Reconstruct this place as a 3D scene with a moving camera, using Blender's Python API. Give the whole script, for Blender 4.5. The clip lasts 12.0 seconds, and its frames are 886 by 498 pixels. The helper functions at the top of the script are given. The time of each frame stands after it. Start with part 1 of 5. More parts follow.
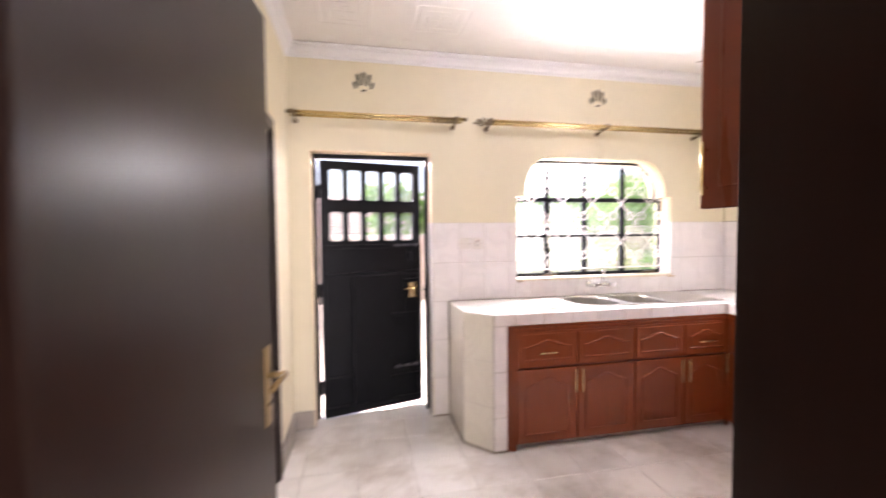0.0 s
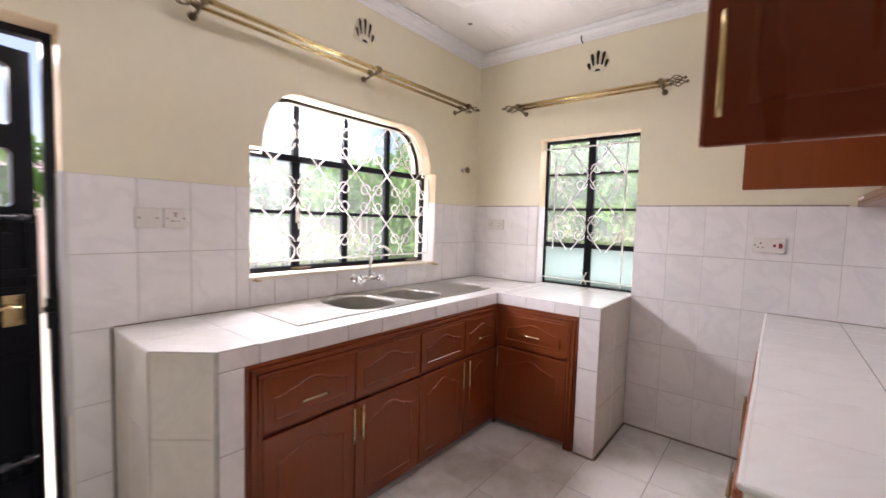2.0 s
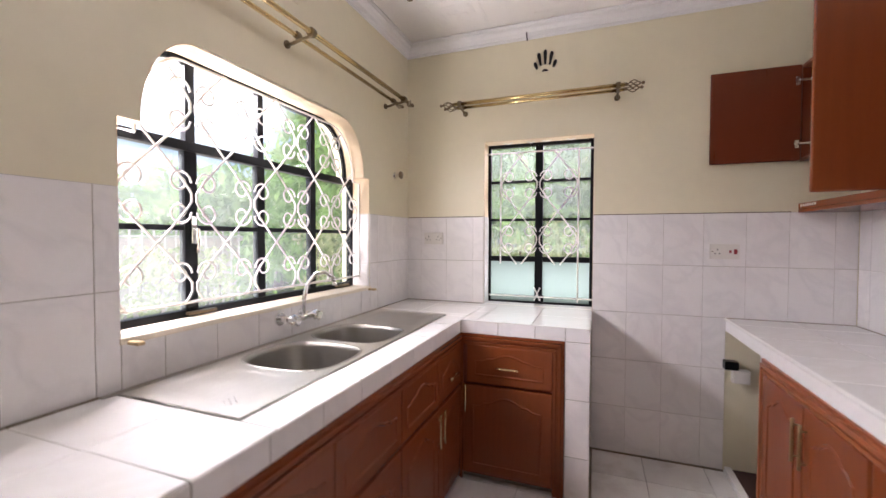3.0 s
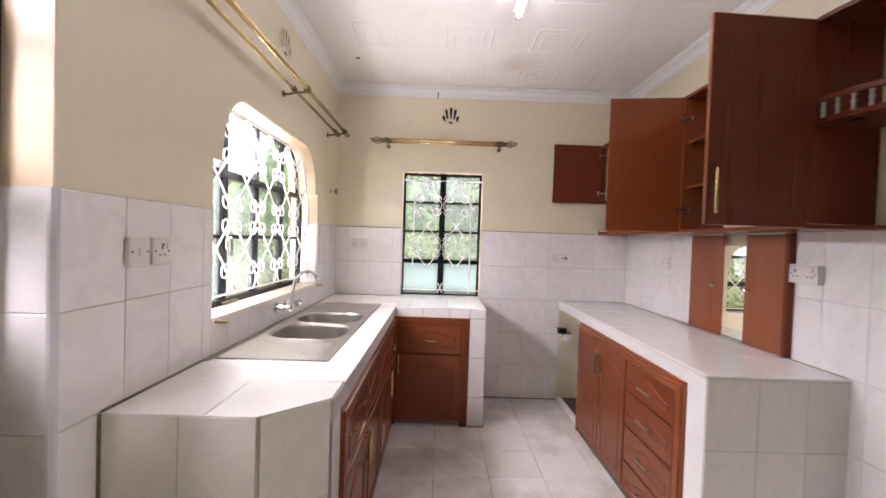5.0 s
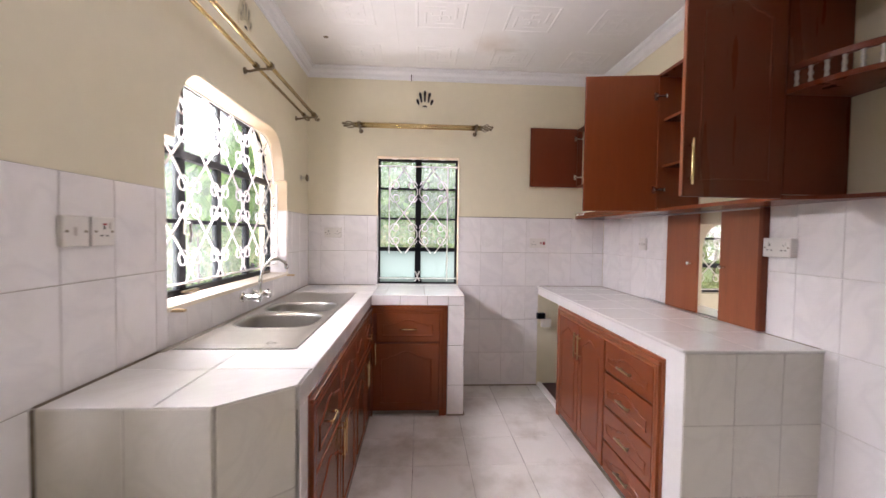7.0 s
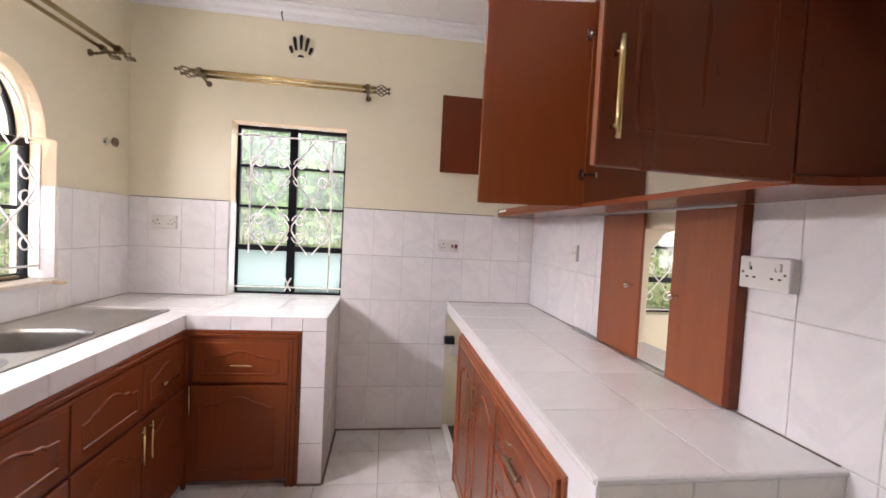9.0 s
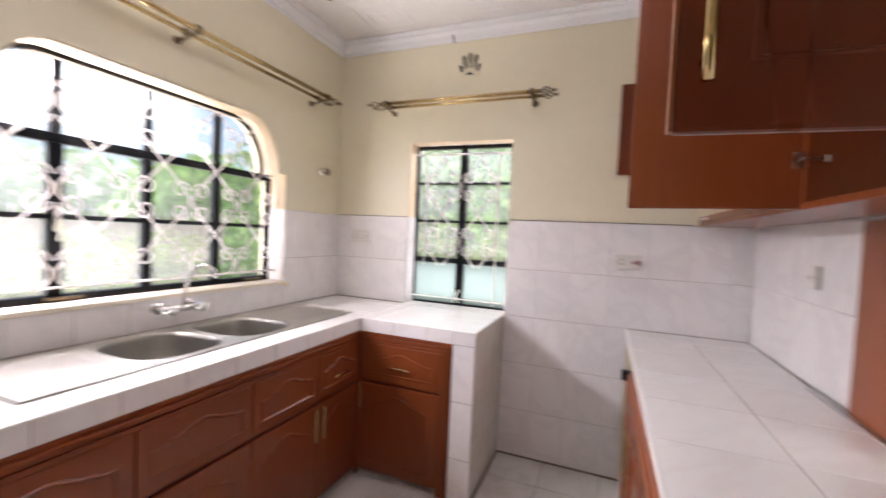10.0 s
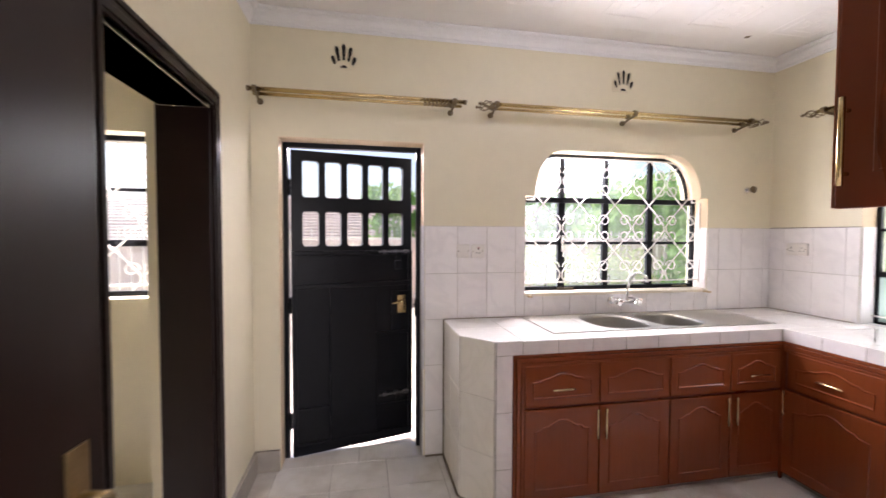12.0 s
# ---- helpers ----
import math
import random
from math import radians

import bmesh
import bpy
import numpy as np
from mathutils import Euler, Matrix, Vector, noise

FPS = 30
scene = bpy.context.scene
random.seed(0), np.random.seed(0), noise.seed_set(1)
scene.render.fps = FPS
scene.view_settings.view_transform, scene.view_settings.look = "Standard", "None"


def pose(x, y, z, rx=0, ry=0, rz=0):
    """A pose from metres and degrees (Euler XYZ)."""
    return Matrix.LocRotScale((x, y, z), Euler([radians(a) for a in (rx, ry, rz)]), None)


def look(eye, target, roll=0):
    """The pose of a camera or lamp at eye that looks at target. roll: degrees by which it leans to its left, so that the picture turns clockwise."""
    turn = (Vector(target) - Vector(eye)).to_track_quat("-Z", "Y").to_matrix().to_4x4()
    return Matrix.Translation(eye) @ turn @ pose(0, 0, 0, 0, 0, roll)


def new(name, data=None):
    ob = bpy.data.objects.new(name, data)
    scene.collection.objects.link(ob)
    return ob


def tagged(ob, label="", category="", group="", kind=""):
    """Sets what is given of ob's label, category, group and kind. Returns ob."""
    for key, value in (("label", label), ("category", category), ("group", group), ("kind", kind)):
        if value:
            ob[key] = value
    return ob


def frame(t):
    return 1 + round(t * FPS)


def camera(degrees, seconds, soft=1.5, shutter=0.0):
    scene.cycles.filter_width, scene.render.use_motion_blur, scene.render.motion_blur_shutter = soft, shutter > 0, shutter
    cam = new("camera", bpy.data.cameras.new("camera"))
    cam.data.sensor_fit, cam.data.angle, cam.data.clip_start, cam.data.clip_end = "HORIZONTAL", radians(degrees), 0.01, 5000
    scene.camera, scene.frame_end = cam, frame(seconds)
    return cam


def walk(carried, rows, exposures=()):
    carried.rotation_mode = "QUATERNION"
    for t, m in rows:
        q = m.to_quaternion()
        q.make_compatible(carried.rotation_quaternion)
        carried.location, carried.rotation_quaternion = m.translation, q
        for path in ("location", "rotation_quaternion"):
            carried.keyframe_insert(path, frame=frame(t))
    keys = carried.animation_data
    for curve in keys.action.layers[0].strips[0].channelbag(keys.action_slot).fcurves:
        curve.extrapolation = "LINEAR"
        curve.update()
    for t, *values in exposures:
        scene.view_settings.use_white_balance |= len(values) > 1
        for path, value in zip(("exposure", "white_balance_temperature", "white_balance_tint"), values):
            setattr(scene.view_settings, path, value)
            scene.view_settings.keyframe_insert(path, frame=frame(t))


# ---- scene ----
cam = camera(94.7, 12.0, 1.5, 0.4)
PATH = [
    (0, (0.259, 0.039, 1.44), (0.666, 1.996, 1.356), -0.5),
    (0.1, (0.245, 0.142, 1.413), (0.83, 2.054, 1.384), -1.2),
    (0.2, (0.255, 0.248, 1.388), (1.007, 2.102, 1.41), -1.5),
    (0.3, (0.267, 0.325, 1.388), (1.17, 2.109, 1.427), -0.8),
    (0.4, (0.292, 0.394, 1.382), (1.309, 2.116, 1.408), 0.0),
    (0.5, (0.283, 0.45, 1.382), (1.418, 2.097, 1.384), 0.3),
    (1, (0.195, 0.609, 1.393), (1.547, 2.081, 1.33), 0.3),
    (1.5, (0.269, 0.77, 1.378), (1.666, 2.192, 1.214), 0.7),
    (2, (0.531, 1.071, 1.365), (2.076, 2.334, 1.233), 1.7),
    (2.5, (0.679, 1.415, 1.329), (2.421, 2.389, 1.195), 2.7),
    (3, (0.707, 1.805, 1.36), (2.58, 2.505, 1.306), 0.2),
    (3.5, (0.622, 2.186, 1.36), (2.573, 2.621, 1.284), -2.5),
    (5.3, (-0.321, 2.198, 1.416), (1.676, 2.123, 1.339), 2.3),
    (5.5, (-0.386, 2.213, 1.398), (1.606, 2.109, 1.263), 2.1),
    (6, (-0.47, 2.209, 1.32), (1.505, 2.007, 1.077), 2.0),
    (6.5, (-0.419, 2.21, 1.385), (1.567, 2.011, 1.258), 2.3),
    (7, (-0.116, 2.161, 1.351), (1.879, 2.047, 1.281), 0.8),
    (7.5, (0.158, 2.071, 1.4), (2.149, 1.876, 1.394), 0.7),
    (7.7, (0.257, 2.009, 1.384), (2.228, 1.673, 1.395), 1.4),
    (9.3, (0.762, 1.413, 1.379), (2.746, 1.194, 1.242), 3.3),
    (9.5, (0.801, 1.338, 1.388), (2.796, 1.311, 1.259), 1.7),
    (10, (0.901, 1.239, 1.396), (2.76, 1.973, 1.326), 2.7),
    (10.5, (0.787, 1.085, 1.428), (2.098, 2.595, 1.411), 0.1),
    (11, (0.553, 0.985, 1.415), (1.427, 2.783, 1.333), 0.7),
    (11.3, (0.462, 0.839, 1.388), (1.187, 2.697, 1.247), 1.5),
    (11.5, (0.443, 0.745, 1.412), (1.085, 2.636, 1.289), 1.2),
    (11.7, (0.439, 0.655, 1.461), (0.991, 2.576, 1.393), 0.3),
    (12, (0.44, 0.523, 1.453), (0.817, 2.486, 1.383), 0.2),
]

EXPOSURES = [(0, 1.71, 6800, 32), (0.5, 1.51, 6800, 32), (0.8, 1.24, 6800, 32), (1.2, 1.16, 6800, 32), (2, 0.92, 6600, 28), (2.5, 0.82, 6600, 28), (3, 0.70, 6600, 28), (3.5, 0.62, 6600, 28), (5.3, 0.86, 6600, 28), (6.5, 0.82, 6600, 28), (7, 0.80, 6600, 28), (7.5, 0.80, 6600, 28), (9.5, 1.02, 6600, 28), (10, 0.90, 6600, 28), (10.5, 0.74, 6600, 28), (11, 0.66, 6600, 28), (11.5, 0.79, 6600, 28), (12, 0.99, 6600, 28)]
walk(cam, [(t, look(eye, target, roll)) for t, eye, target, roll in PATH], EXPOSURES)

# ---- world and light ----
world = bpy.data.worlds.new("sky")
scene.world = world
world.use_nodes = True
wn = world.node_tree.nodes
sky = wn.new("ShaderNodeTexSky")
sky.sky_type, sky.sun_disc = "NISHITA", False
sky.sun_elevation, sky.sun_rotation = radians(51), radians(-74)
sky.air_density, sky.dust_density = 1.0, 2.5
world.node_tree.links.new(sky.outputs[0], wn["Background"].inputs[0])
wn["Background"].inputs[1].default_value = 0.15
sun_data = bpy.data.lights.new("sun", "SUN")
sun_data.energy, sun_data.angle, sun_data.color = 5.0, radians(0.6), (1.0, 0.95, 0.87)
sun = new("sun", sun_data)
sun.matrix_world = look((-7.0, 5.0, 9.0), (0.0, 3.0, 0.0))


def opening_fill(x, y, z, tx, ty, tz, w, h, power, color=(0.95, 0.98, 1.0)):
    """Added area lamp outside an opening, standing in for light of sky or sunlit yard."""
    data = bpy.data.lights.new("opening_fill", "AREA")
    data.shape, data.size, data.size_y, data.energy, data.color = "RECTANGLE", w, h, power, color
    lamp = new("opening_fill", data)
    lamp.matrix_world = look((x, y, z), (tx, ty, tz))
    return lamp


opening_fill(1.80, 3.62, 2.22, 0.6, 1.2, 2.35, 1.2, 0.5, 175)
# Added lamp below the sill, out of view, lifting ceiling and upper walls.
opening_fill(1.85, 3.62, 0.80, 1.1, 1.6, 2.3, 1.1, 0.4, 48)
opening_fill(3.98, 2.18, 2.25, 2.0, 1.9, 0.5, 0.8, 0.5, 14)
# Second added lamp, hidden under the narrow window, aimed up into the room.
opening_fill(4.0, 2.18, 0.66, 1.6, 1.8, 2.2, 0.9, 0.4, 14)
opening_fill(-0.9, 3.60, 2.2, 0.1, 1.9, 0.7, 0.6, 0.4, 130)
# Added above the steel door, out of view, to brighten the floor inside.
opening_fill(0.30, 4.05, 2.35, 0.45, 2.4, 0.4, 0.8, 0.6, 60)
# Added lamp behind an unseen opening, brightening the next room and the kitchen.
opening_fill(1.0, -3.12, 1.5, 0.9, 0.0, 1.2, 1.9, 1.1, 50)

# ---- materials ----


def material(name, base, rough=0.5, metal=0.0, var=0.06, scale=6.0, bump=0.0, bump_scale=60.0, spec=0.5, stretch=None, second=None, piece=0.0, soft=0.3, grain=0.4):
    """Principled paint with two scales of variation, fine relief and a tint per piece."""
    m = bpy.data.materials.new(name)
    m.use_nodes = True
    t = m.node_tree
    n, l = t.nodes, t.links
    b = n["Principled BSDF"]
    b.inputs["Metallic"].default_value = metal
    b.inputs["Specular IOR Level"].default_value = spec
    co = n.new("ShaderNodeTexCoord")
    mp = n.new("ShaderNodeMapping")
    l.new(co.outputs["Object"], mp.inputs[0])
    if stretch:
        mp.inputs["Scale"].default_value = stretch
    big, fine = n.new("ShaderNodeTexNoise"), n.new("ShaderNodeTexNoise")
    big.inputs["Scale"].default_value, fine.inputs["Scale"].default_value = scale, scale * 9
    big.inputs["Detail"].default_value, fine.inputs["Detail"].default_value = 4, 5
    l.new(mp.outputs[0], big.inputs[0])
    l.new(mp.outputs[0], fine.inputs[0])
    mx = n.new("ShaderNodeMix")
    mx.inputs[0].default_value = grain
    l.new(big.outputs[0], mx.inputs[2])
    l.new(fine.outputs[0], mx.inputs[3])
    ramp = n.new("ShaderNodeValToRGB")
    ramp.color_ramp.elements[0].position, ramp.color_ramp.elements[1].position = soft, 1 - soft
    lo = second or tuple(c * (1 - var) for c in base)
    hi = base if second else tuple(min(1, c * (1 + var)) for c in base)
    ramp.color_ramp.elements[0].color, ramp.color_ramp.elements[1].color = (*lo, 1), (*hi, 1)
    l.new(mx.outputs[0], ramp.inputs[0])
    colour = ramp.outputs[0]
    if piece:
        oi = n.new("ShaderNodeObjectInfo")
        mr = n.new("ShaderNodeMapRange")
        mr.inputs[3].default_value, mr.inputs[4].default_value = 1 - piece, 1 + piece
        l.new(oi.outputs["Random"], mr.inputs[0])
        hs = n.new("ShaderNodeHueSaturation")
        l.new(mr.outputs[0], hs.inputs["Value"])
        l.new(colour, hs.inputs["Color"])
        colour = hs.outputs[0]
    l.new(colour, b.inputs["Base Color"])
    rr = n.new("ShaderNodeMapRange")
    rr.inputs[3].default_value, rr.inputs[4].default_value = max(0.02, rough * 0.92), min(1, rough * 1.08)
    l.new(big.outputs[0], rr.inputs[0])
    l.new(rr.outputs[0], b.inputs["Roughness"])
    if bump:
        nz, bp = n.new("ShaderNodeTexNoise"), n.new("ShaderNodeBump")
        nz.inputs["Scale"].default_value, nz.inputs["Detail"].default_value = bump_scale, 3
        l.new(mp.outputs[0], nz.inputs[0])
        l.new(nz.outputs[0], bp.inputs["Height"])
        bp.inputs["Strength"].default_value, bp.inputs["Distance"].default_value = bump, 0.002
        l.new(bp.outputs[0], b.inputs["Normal"])
    return m


def tile_material(name, base, vein, rough, amount, size=3.5, swirl=2.2, streak=False):
    """Glazed tile with faint marbled veins; every tile takes its own stretch of the pattern."""
    m = material(name, base, rough, var=0.02, scale=5, spec=0.5, piece=0.025)
    t = m.node_tree
    n, l = t.nodes, t.links
    b = n["Principled BSDF"]
    old = b.inputs["Base Color"].links[0].from_socket
    co, oi = n.new("ShaderNodeNewGeometry"), n.new("ShaderNodeObjectInfo")
    add, mul = n.new("ShaderNodeVectorMath"), n.new("ShaderNodeMath")
    mul.operation = "MULTIPLY"
    mul.inputs[1].default_value = 40
    l.new(oi.outputs["Random"], mul.inputs[0])
    l.new(co.outputs["Position"], add.inputs[0])
    l.new(mul.outputs[0], add.inputs[1])
    nz = n.new("ShaderNodeTexNoise")
    nz.inputs["Scale"].default_value, nz.inputs["Detail"].default_value, nz.inputs["Distortion"].default_value = size, 5, swirl
    if streak:
        turn, pull = n.new("ShaderNodeMapping"), n.new("ShaderNodeMapping")
        turn.inputs["Rotation"].default_value = (0.0, radians(-38), radians(40))
        pull.inputs["Scale"].default_value = (0.45, 2.6, 2.6)
        l.new(add.outputs[0], turn.inputs[0])
        l.new(turn.outputs[0], pull.inputs[0])
        l.new(pull.outputs[0], nz.inputs[0])
    else:
        l.new(add.outputs[0], nz.inputs[0])
    rp = n.new("ShaderNodeValToRGB")
    e = rp.color_ramp.elements
    e[0].position, e[0].color = 0.42, (0, 0, 0, 1)
    e[1].position, e[1].color = 0.58, (0, 0, 0, 1)
    mid = e.new(0.5)
    mid.color = (amount, amount, amount, 1)
    l.new(nz.outputs[0], rp.inputs[0])
    mx = n.new("ShaderNodeMix")
    mx.data_type = "RGBA"
    l.new(rp.outputs[0], mx.inputs[0])
    l.new(old, mx.inputs[6])
    mx.inputs[7].default_value = (*vein, 1)
    l.new(mx.outputs[2], b.inputs["Base Color"])
    return m


def glow(name, color, strength):
    m = bpy.data.materials.new(name)
    m.use_nodes = True
    b = m.node_tree.nodes["Principled BSDF"]
    b.inputs["Base Color"].default_value = (*color, 1)
    b.inputs["Emission Color"].default_value, b.inputs["Emission Strength"].default_value = (*color, 1), strength
    return m


def glass(name, tint, gloss, milkiness=0.0, milk=(0.8, 0.9, 0.86)):
    """Thin pane with a little reflection; milky where frosted or to imitate glare."""
    m = bpy.data.materials.new(name)
    m.use_nodes = True
    n, l = m.node_tree.nodes, m.node_tree.links
    clear, shine, mix = n.new("ShaderNodeBsdfTransparent"), n.new("ShaderNodeBsdfGlossy"), n.new("ShaderNodeMixShader")
    clear.inputs[0].default_value = (*tint, 1)
    shine.inputs["Roughness"].default_value = 0.03
    mix.inputs[0].default_value = gloss
    l.new(clear.outputs[0], mix.inputs[1])
    l.new(shine.outputs[0], mix.inputs[2])
    last = mix
    if milkiness:
        tr, m2 = n.new("ShaderNodeBsdfTranslucent"), n.new("ShaderNodeMixShader")
        tr.inputs[0].default_value = (*milk, 1)
        m2.inputs[0].default_value = milkiness
        l.new(mix.outputs[0], m2.inputs[1])
        l.new(tr.outputs[0], m2.inputs[2])
        last = m2
    l.new(last.outputs[0], n["Material Output"].inputs[0])
    return m


PAINT = material("cream_wall_paint", (0.75, 0.692, 0.52), 0.42, var=0.035, scale=1.6, bump=0.12, bump_scale=90)
REVEAL = material("cream_reveal_paint", (0.74, 0.59, 0.41), 0.45, var=0.05, scale=4, bump=0.1)
OUTSIDE = material("outside_render", (0.70, 0.62, 0.50), 0.8, var=0.06, scale=2, bump=0.3)
CEIL = material("white_ceiling_board", (0.85, 0.83, 0.80), 0.6, var=0.03, scale=1.2, bump=0.15, bump_scale=45)
t = CEIL.node_tree
geo, vd, stain_ramp, stain_mix = t.nodes.new("ShaderNodeNewGeometry"), t.nodes.new("ShaderNodeVectorMath"), t.nodes.new("ShaderNodeValToRGB"), t.nodes.new("ShaderNodeMix")
warp, warp_add = t.nodes.new("ShaderNodeTexNoise"), t.nodes.new("ShaderNodeMath")
vd.operation, vd.inputs[1].default_value = "DISTANCE", (2.98, 1.62, 2.78)
warp.inputs["Scale"].default_value = 7
warp_add.operation, warp_add.inputs[2].default_value = "MULTIPLY_ADD", -0.06
warp_add.inputs[1].default_value = 0.16
t.links.new(geo.outputs["Position"], vd.inputs[0])
t.links.new(geo.outputs["Position"], warp.inputs[0])
t.links.new(warp.outputs[0], warp_add.inputs[0])
sum_node = t.nodes.new("ShaderNodeMath")
t.links.new(vd.outputs["Value"], sum_node.inputs[0])
t.links.new(warp_add.outputs[0], sum_node.inputs[1])
stain_ramp.color_ramp.elements[0].color, stain_ramp.color_ramp.elements[1].color = (0.45, 0.45, 0.45, 1), (0, 0, 0, 1)
stain_ramp.color_ramp.elements[1].position = 0.24
t.links.new(sum_node.outputs[0], stain_ramp.inputs[0])
stain_mix.data_type = "RGBA"
cb = t.nodes["Principled BSDF"].inputs["Base Color"]
t.links.new(cb.links[0].from_socket, stain_mix.inputs[6])
stain_mix.inputs[7].default_value = (0.48, 0.34, 0.22, 1)
t.links.new(stain_ramp.outputs[0], stain_mix.inputs[0])
t.links.new(stain_mix.outputs[2], cb)
PLASTER = material("white_cornice_plaster", (0.82, 0.82, 0.82), 0.5, var=0.03, scale=5)
TILE = tile_material("white_marbled_wall_tile", (0.84, 0.815, 0.81), (0.62, 0.60, 0.61), 0.08, 0.24, 2.2, 0.7, True)
TOPTILE = tile_material("white_counter_tile", (0.85, 0.84, 0.82), (0.70, 0.67, 0.62), 0.07, 0.2, 2.5, 0.8, True)
SIDETILE = tile_material("cream_counter_side_tile", (0.77, 0.74, 0.67), (0.64, 0.61, 0.54), 0.15, 0.25)
FLOORTILE = tile_material("worn_grey_white_floor_tile", (0.74, 0.725, 0.69), (0.60, 0.585, 0.55), 0.13, 0.5, 1.5, 0.4)
n, l = FLOORTILE.node_tree.nodes, FLOORTILE.node_tree.links
dirt_geo, dirt_big, dirt_ramp, dirt_mix = n.new("ShaderNodeNewGeometry"), n.new("ShaderNodeTexNoise"), n.new("ShaderNodeValToRGB"), n.new("ShaderNodeMix")
dirt_big.inputs["Scale"].default_value, dirt_big.inputs["Detail"].default_value, dirt_big.inputs["Roughness"].default_value = 2.3, 7, 0.62
dirt_ramp.color_ramp.elements[0].position, dirt_ramp.color_ramp.elements[1].position = 0.47, 0.72
dirt_ramp.color_ramp.elements[0].color, dirt_ramp.color_ramp.elements[1].color = (0, 0, 0, 1), (0.75, 0.75, 0.75, 1)
dirt_mix.data_type = "RGBA"
dirt_mix.inputs[7].default_value = (0.38, 0.33, 0.27, 1)
floor_colour = n["Principled BSDF"].inputs["Base Color"]
l.new(dirt_geo.outputs["Position"], dirt_big.inputs[0])
l.new(dirt_big.outputs[0], dirt_ramp.inputs[0])
l.new(dirt_ramp.outputs[0], dirt_mix.inputs[0])
l.new(floor_colour.links[0].from_socket, dirt_mix.inputs[6])
l.new(dirt_mix.outputs[2], floor_colour)
FLOORGROUT = material("worn_floor_grout", (0.62, 0.60, 0.56), 0.9, scale=2.2, second=(0.10, 0.09, 0.075), soft=0.38)
GROUT = material("grey_tile_grout", (0.27, 0.245, 0.20), 0.85, var=0.3, scale=9)
SIDEGROUT = material("side_tile_grout", (0.52, 0.48, 0.42), 0.85, var=0.3, scale=9)
DULLGROUT = material("dull_wall_grout", (0.47, 0.44, 0.40), 0.85, var=0.3, scale=7)
PALEGROUT = material("pale_wall_grout", (0.66, 0.63, 0.60), 0.85, var=0.2, scale=9)
CHERRY = material("cherry_wood_laminate", (0.215, 0.050, 0.0145), 0.24, spec=0.5, soft=0.12, var=0.12, scale=2.2, stretch=(26, 26, 1.6))
CHERRYDARK = material("dark_cherry_laminate", (0.160, 0.035, 0.0135), 0.28, spec=0.25, soft=0.2, var=0.06, scale=1.4, stretch=(12, 12, 1.2), grain=0.1)
HATCHWOOD = material("orange_brown_board", (0.30, 0.085, 0.030), 0.32, var=0.15, scale=2.5, stretch=(8, 8, 0.7))
DARKWOOD = material("dark_stained_door_wood", (0.0145, 0.0066, 0.0048), 0.30, spec=0.2, soft=0.1, var=0.15, scale=2.0, stretch=(26, 26, 0.8))
BLACK = material("black_steel_paint", (0.0045, 0.005, 0.0068), 0.36, var=0.25, scale=7, bump=0.06, spec=0.16)
WHITEMETAL = material("white_grille_paint", (0.80, 0.77, 0.73), 0.4, var=0.06, scale=14)
BRASS = material("polished_brass", (0.64, 0.49, 0.25), 0.2, metal=1.0, var=0.1, scale=20)
AGEDBRASS = material("dull_aged_brass", (0.36, 0.26, 0.13), 0.32, metal=1.0, var=0.2, scale=25)
DARKBRASS = material("antique_brass", (0.20, 0.15, 0.09), 0.35, metal=1.0, var=0.25, scale=30)
STEEL = material("brushed_stainless_steel", (0.52, 0.50, 0.46), 0.38, metal=1.0, var=0.06, scale=14)
# Bowls share the sheet's steel; their shade is put into this darker colour.
BOWLSTEEL = material("shaded_bowl_steel", (0.36, 0.345, 0.315), 0.40, metal=1.0, var=0.06, scale=14)
HINGE = material("bright_hinge_steel", (0.70, 0.69, 0.68), 0.16, metal=1.0, var=0.1)
CHROME = material("chrome", (0.78, 0.78, 0.78), 0.07, metal=1.0, var=0.03)
PLASTIC = material("white_socket_plastic", (0.72, 0.69, 0.65), 0.3, var=0.03)
DARK = material("dark_hole", (0.012, 0.010, 0.009), 0.9, var=0.2)
RED = material("red_switch_plastic", (0.30, 0.02, 0.03), 0.35)
CEMENT = material("grey_cement_skirting", (0.34, 0.31, 0.27), 0.7, var=0.15, scale=12, bump=0.3)
ALU = material("aluminium_track", (0.55, 0.55, 0.55), 0.35, metal=1.0, var=0.1)
TUBE = glow("tube_light_glass", (0.92, 0.96, 1.0), 13.0)
# The milky share of the next three panes imitates glare and lens haze.
VEILED = glass("pale_glare_window_glass", (0.95, 0.99, 0.95), 0.05, 0.10)
HAZY = glass("glare_window_glass", (0.95, 0.99, 0.96), 0.05, 0.03)
DOORGLASS = glass("steel_door_glass", (0.95, 0.98, 0.97), 0.05, 0.012)
FROST = glass("frosted_window_glass", (0.80, 0.93, 0.87), 0.05, 0.85, (0.30, 0.355, 0.335))
LEAF = material("green_leaves", (0.26, 0.45, 0.13), 0.6, var=0.4, scale=1.2, second=(0.12, 0.28, 0.06))
PALELEAF = material("pale_hedge_leaves", (0.46, 0.48, 0.24), 0.6, scale=3, second=(0.20, 0.28, 0.10))
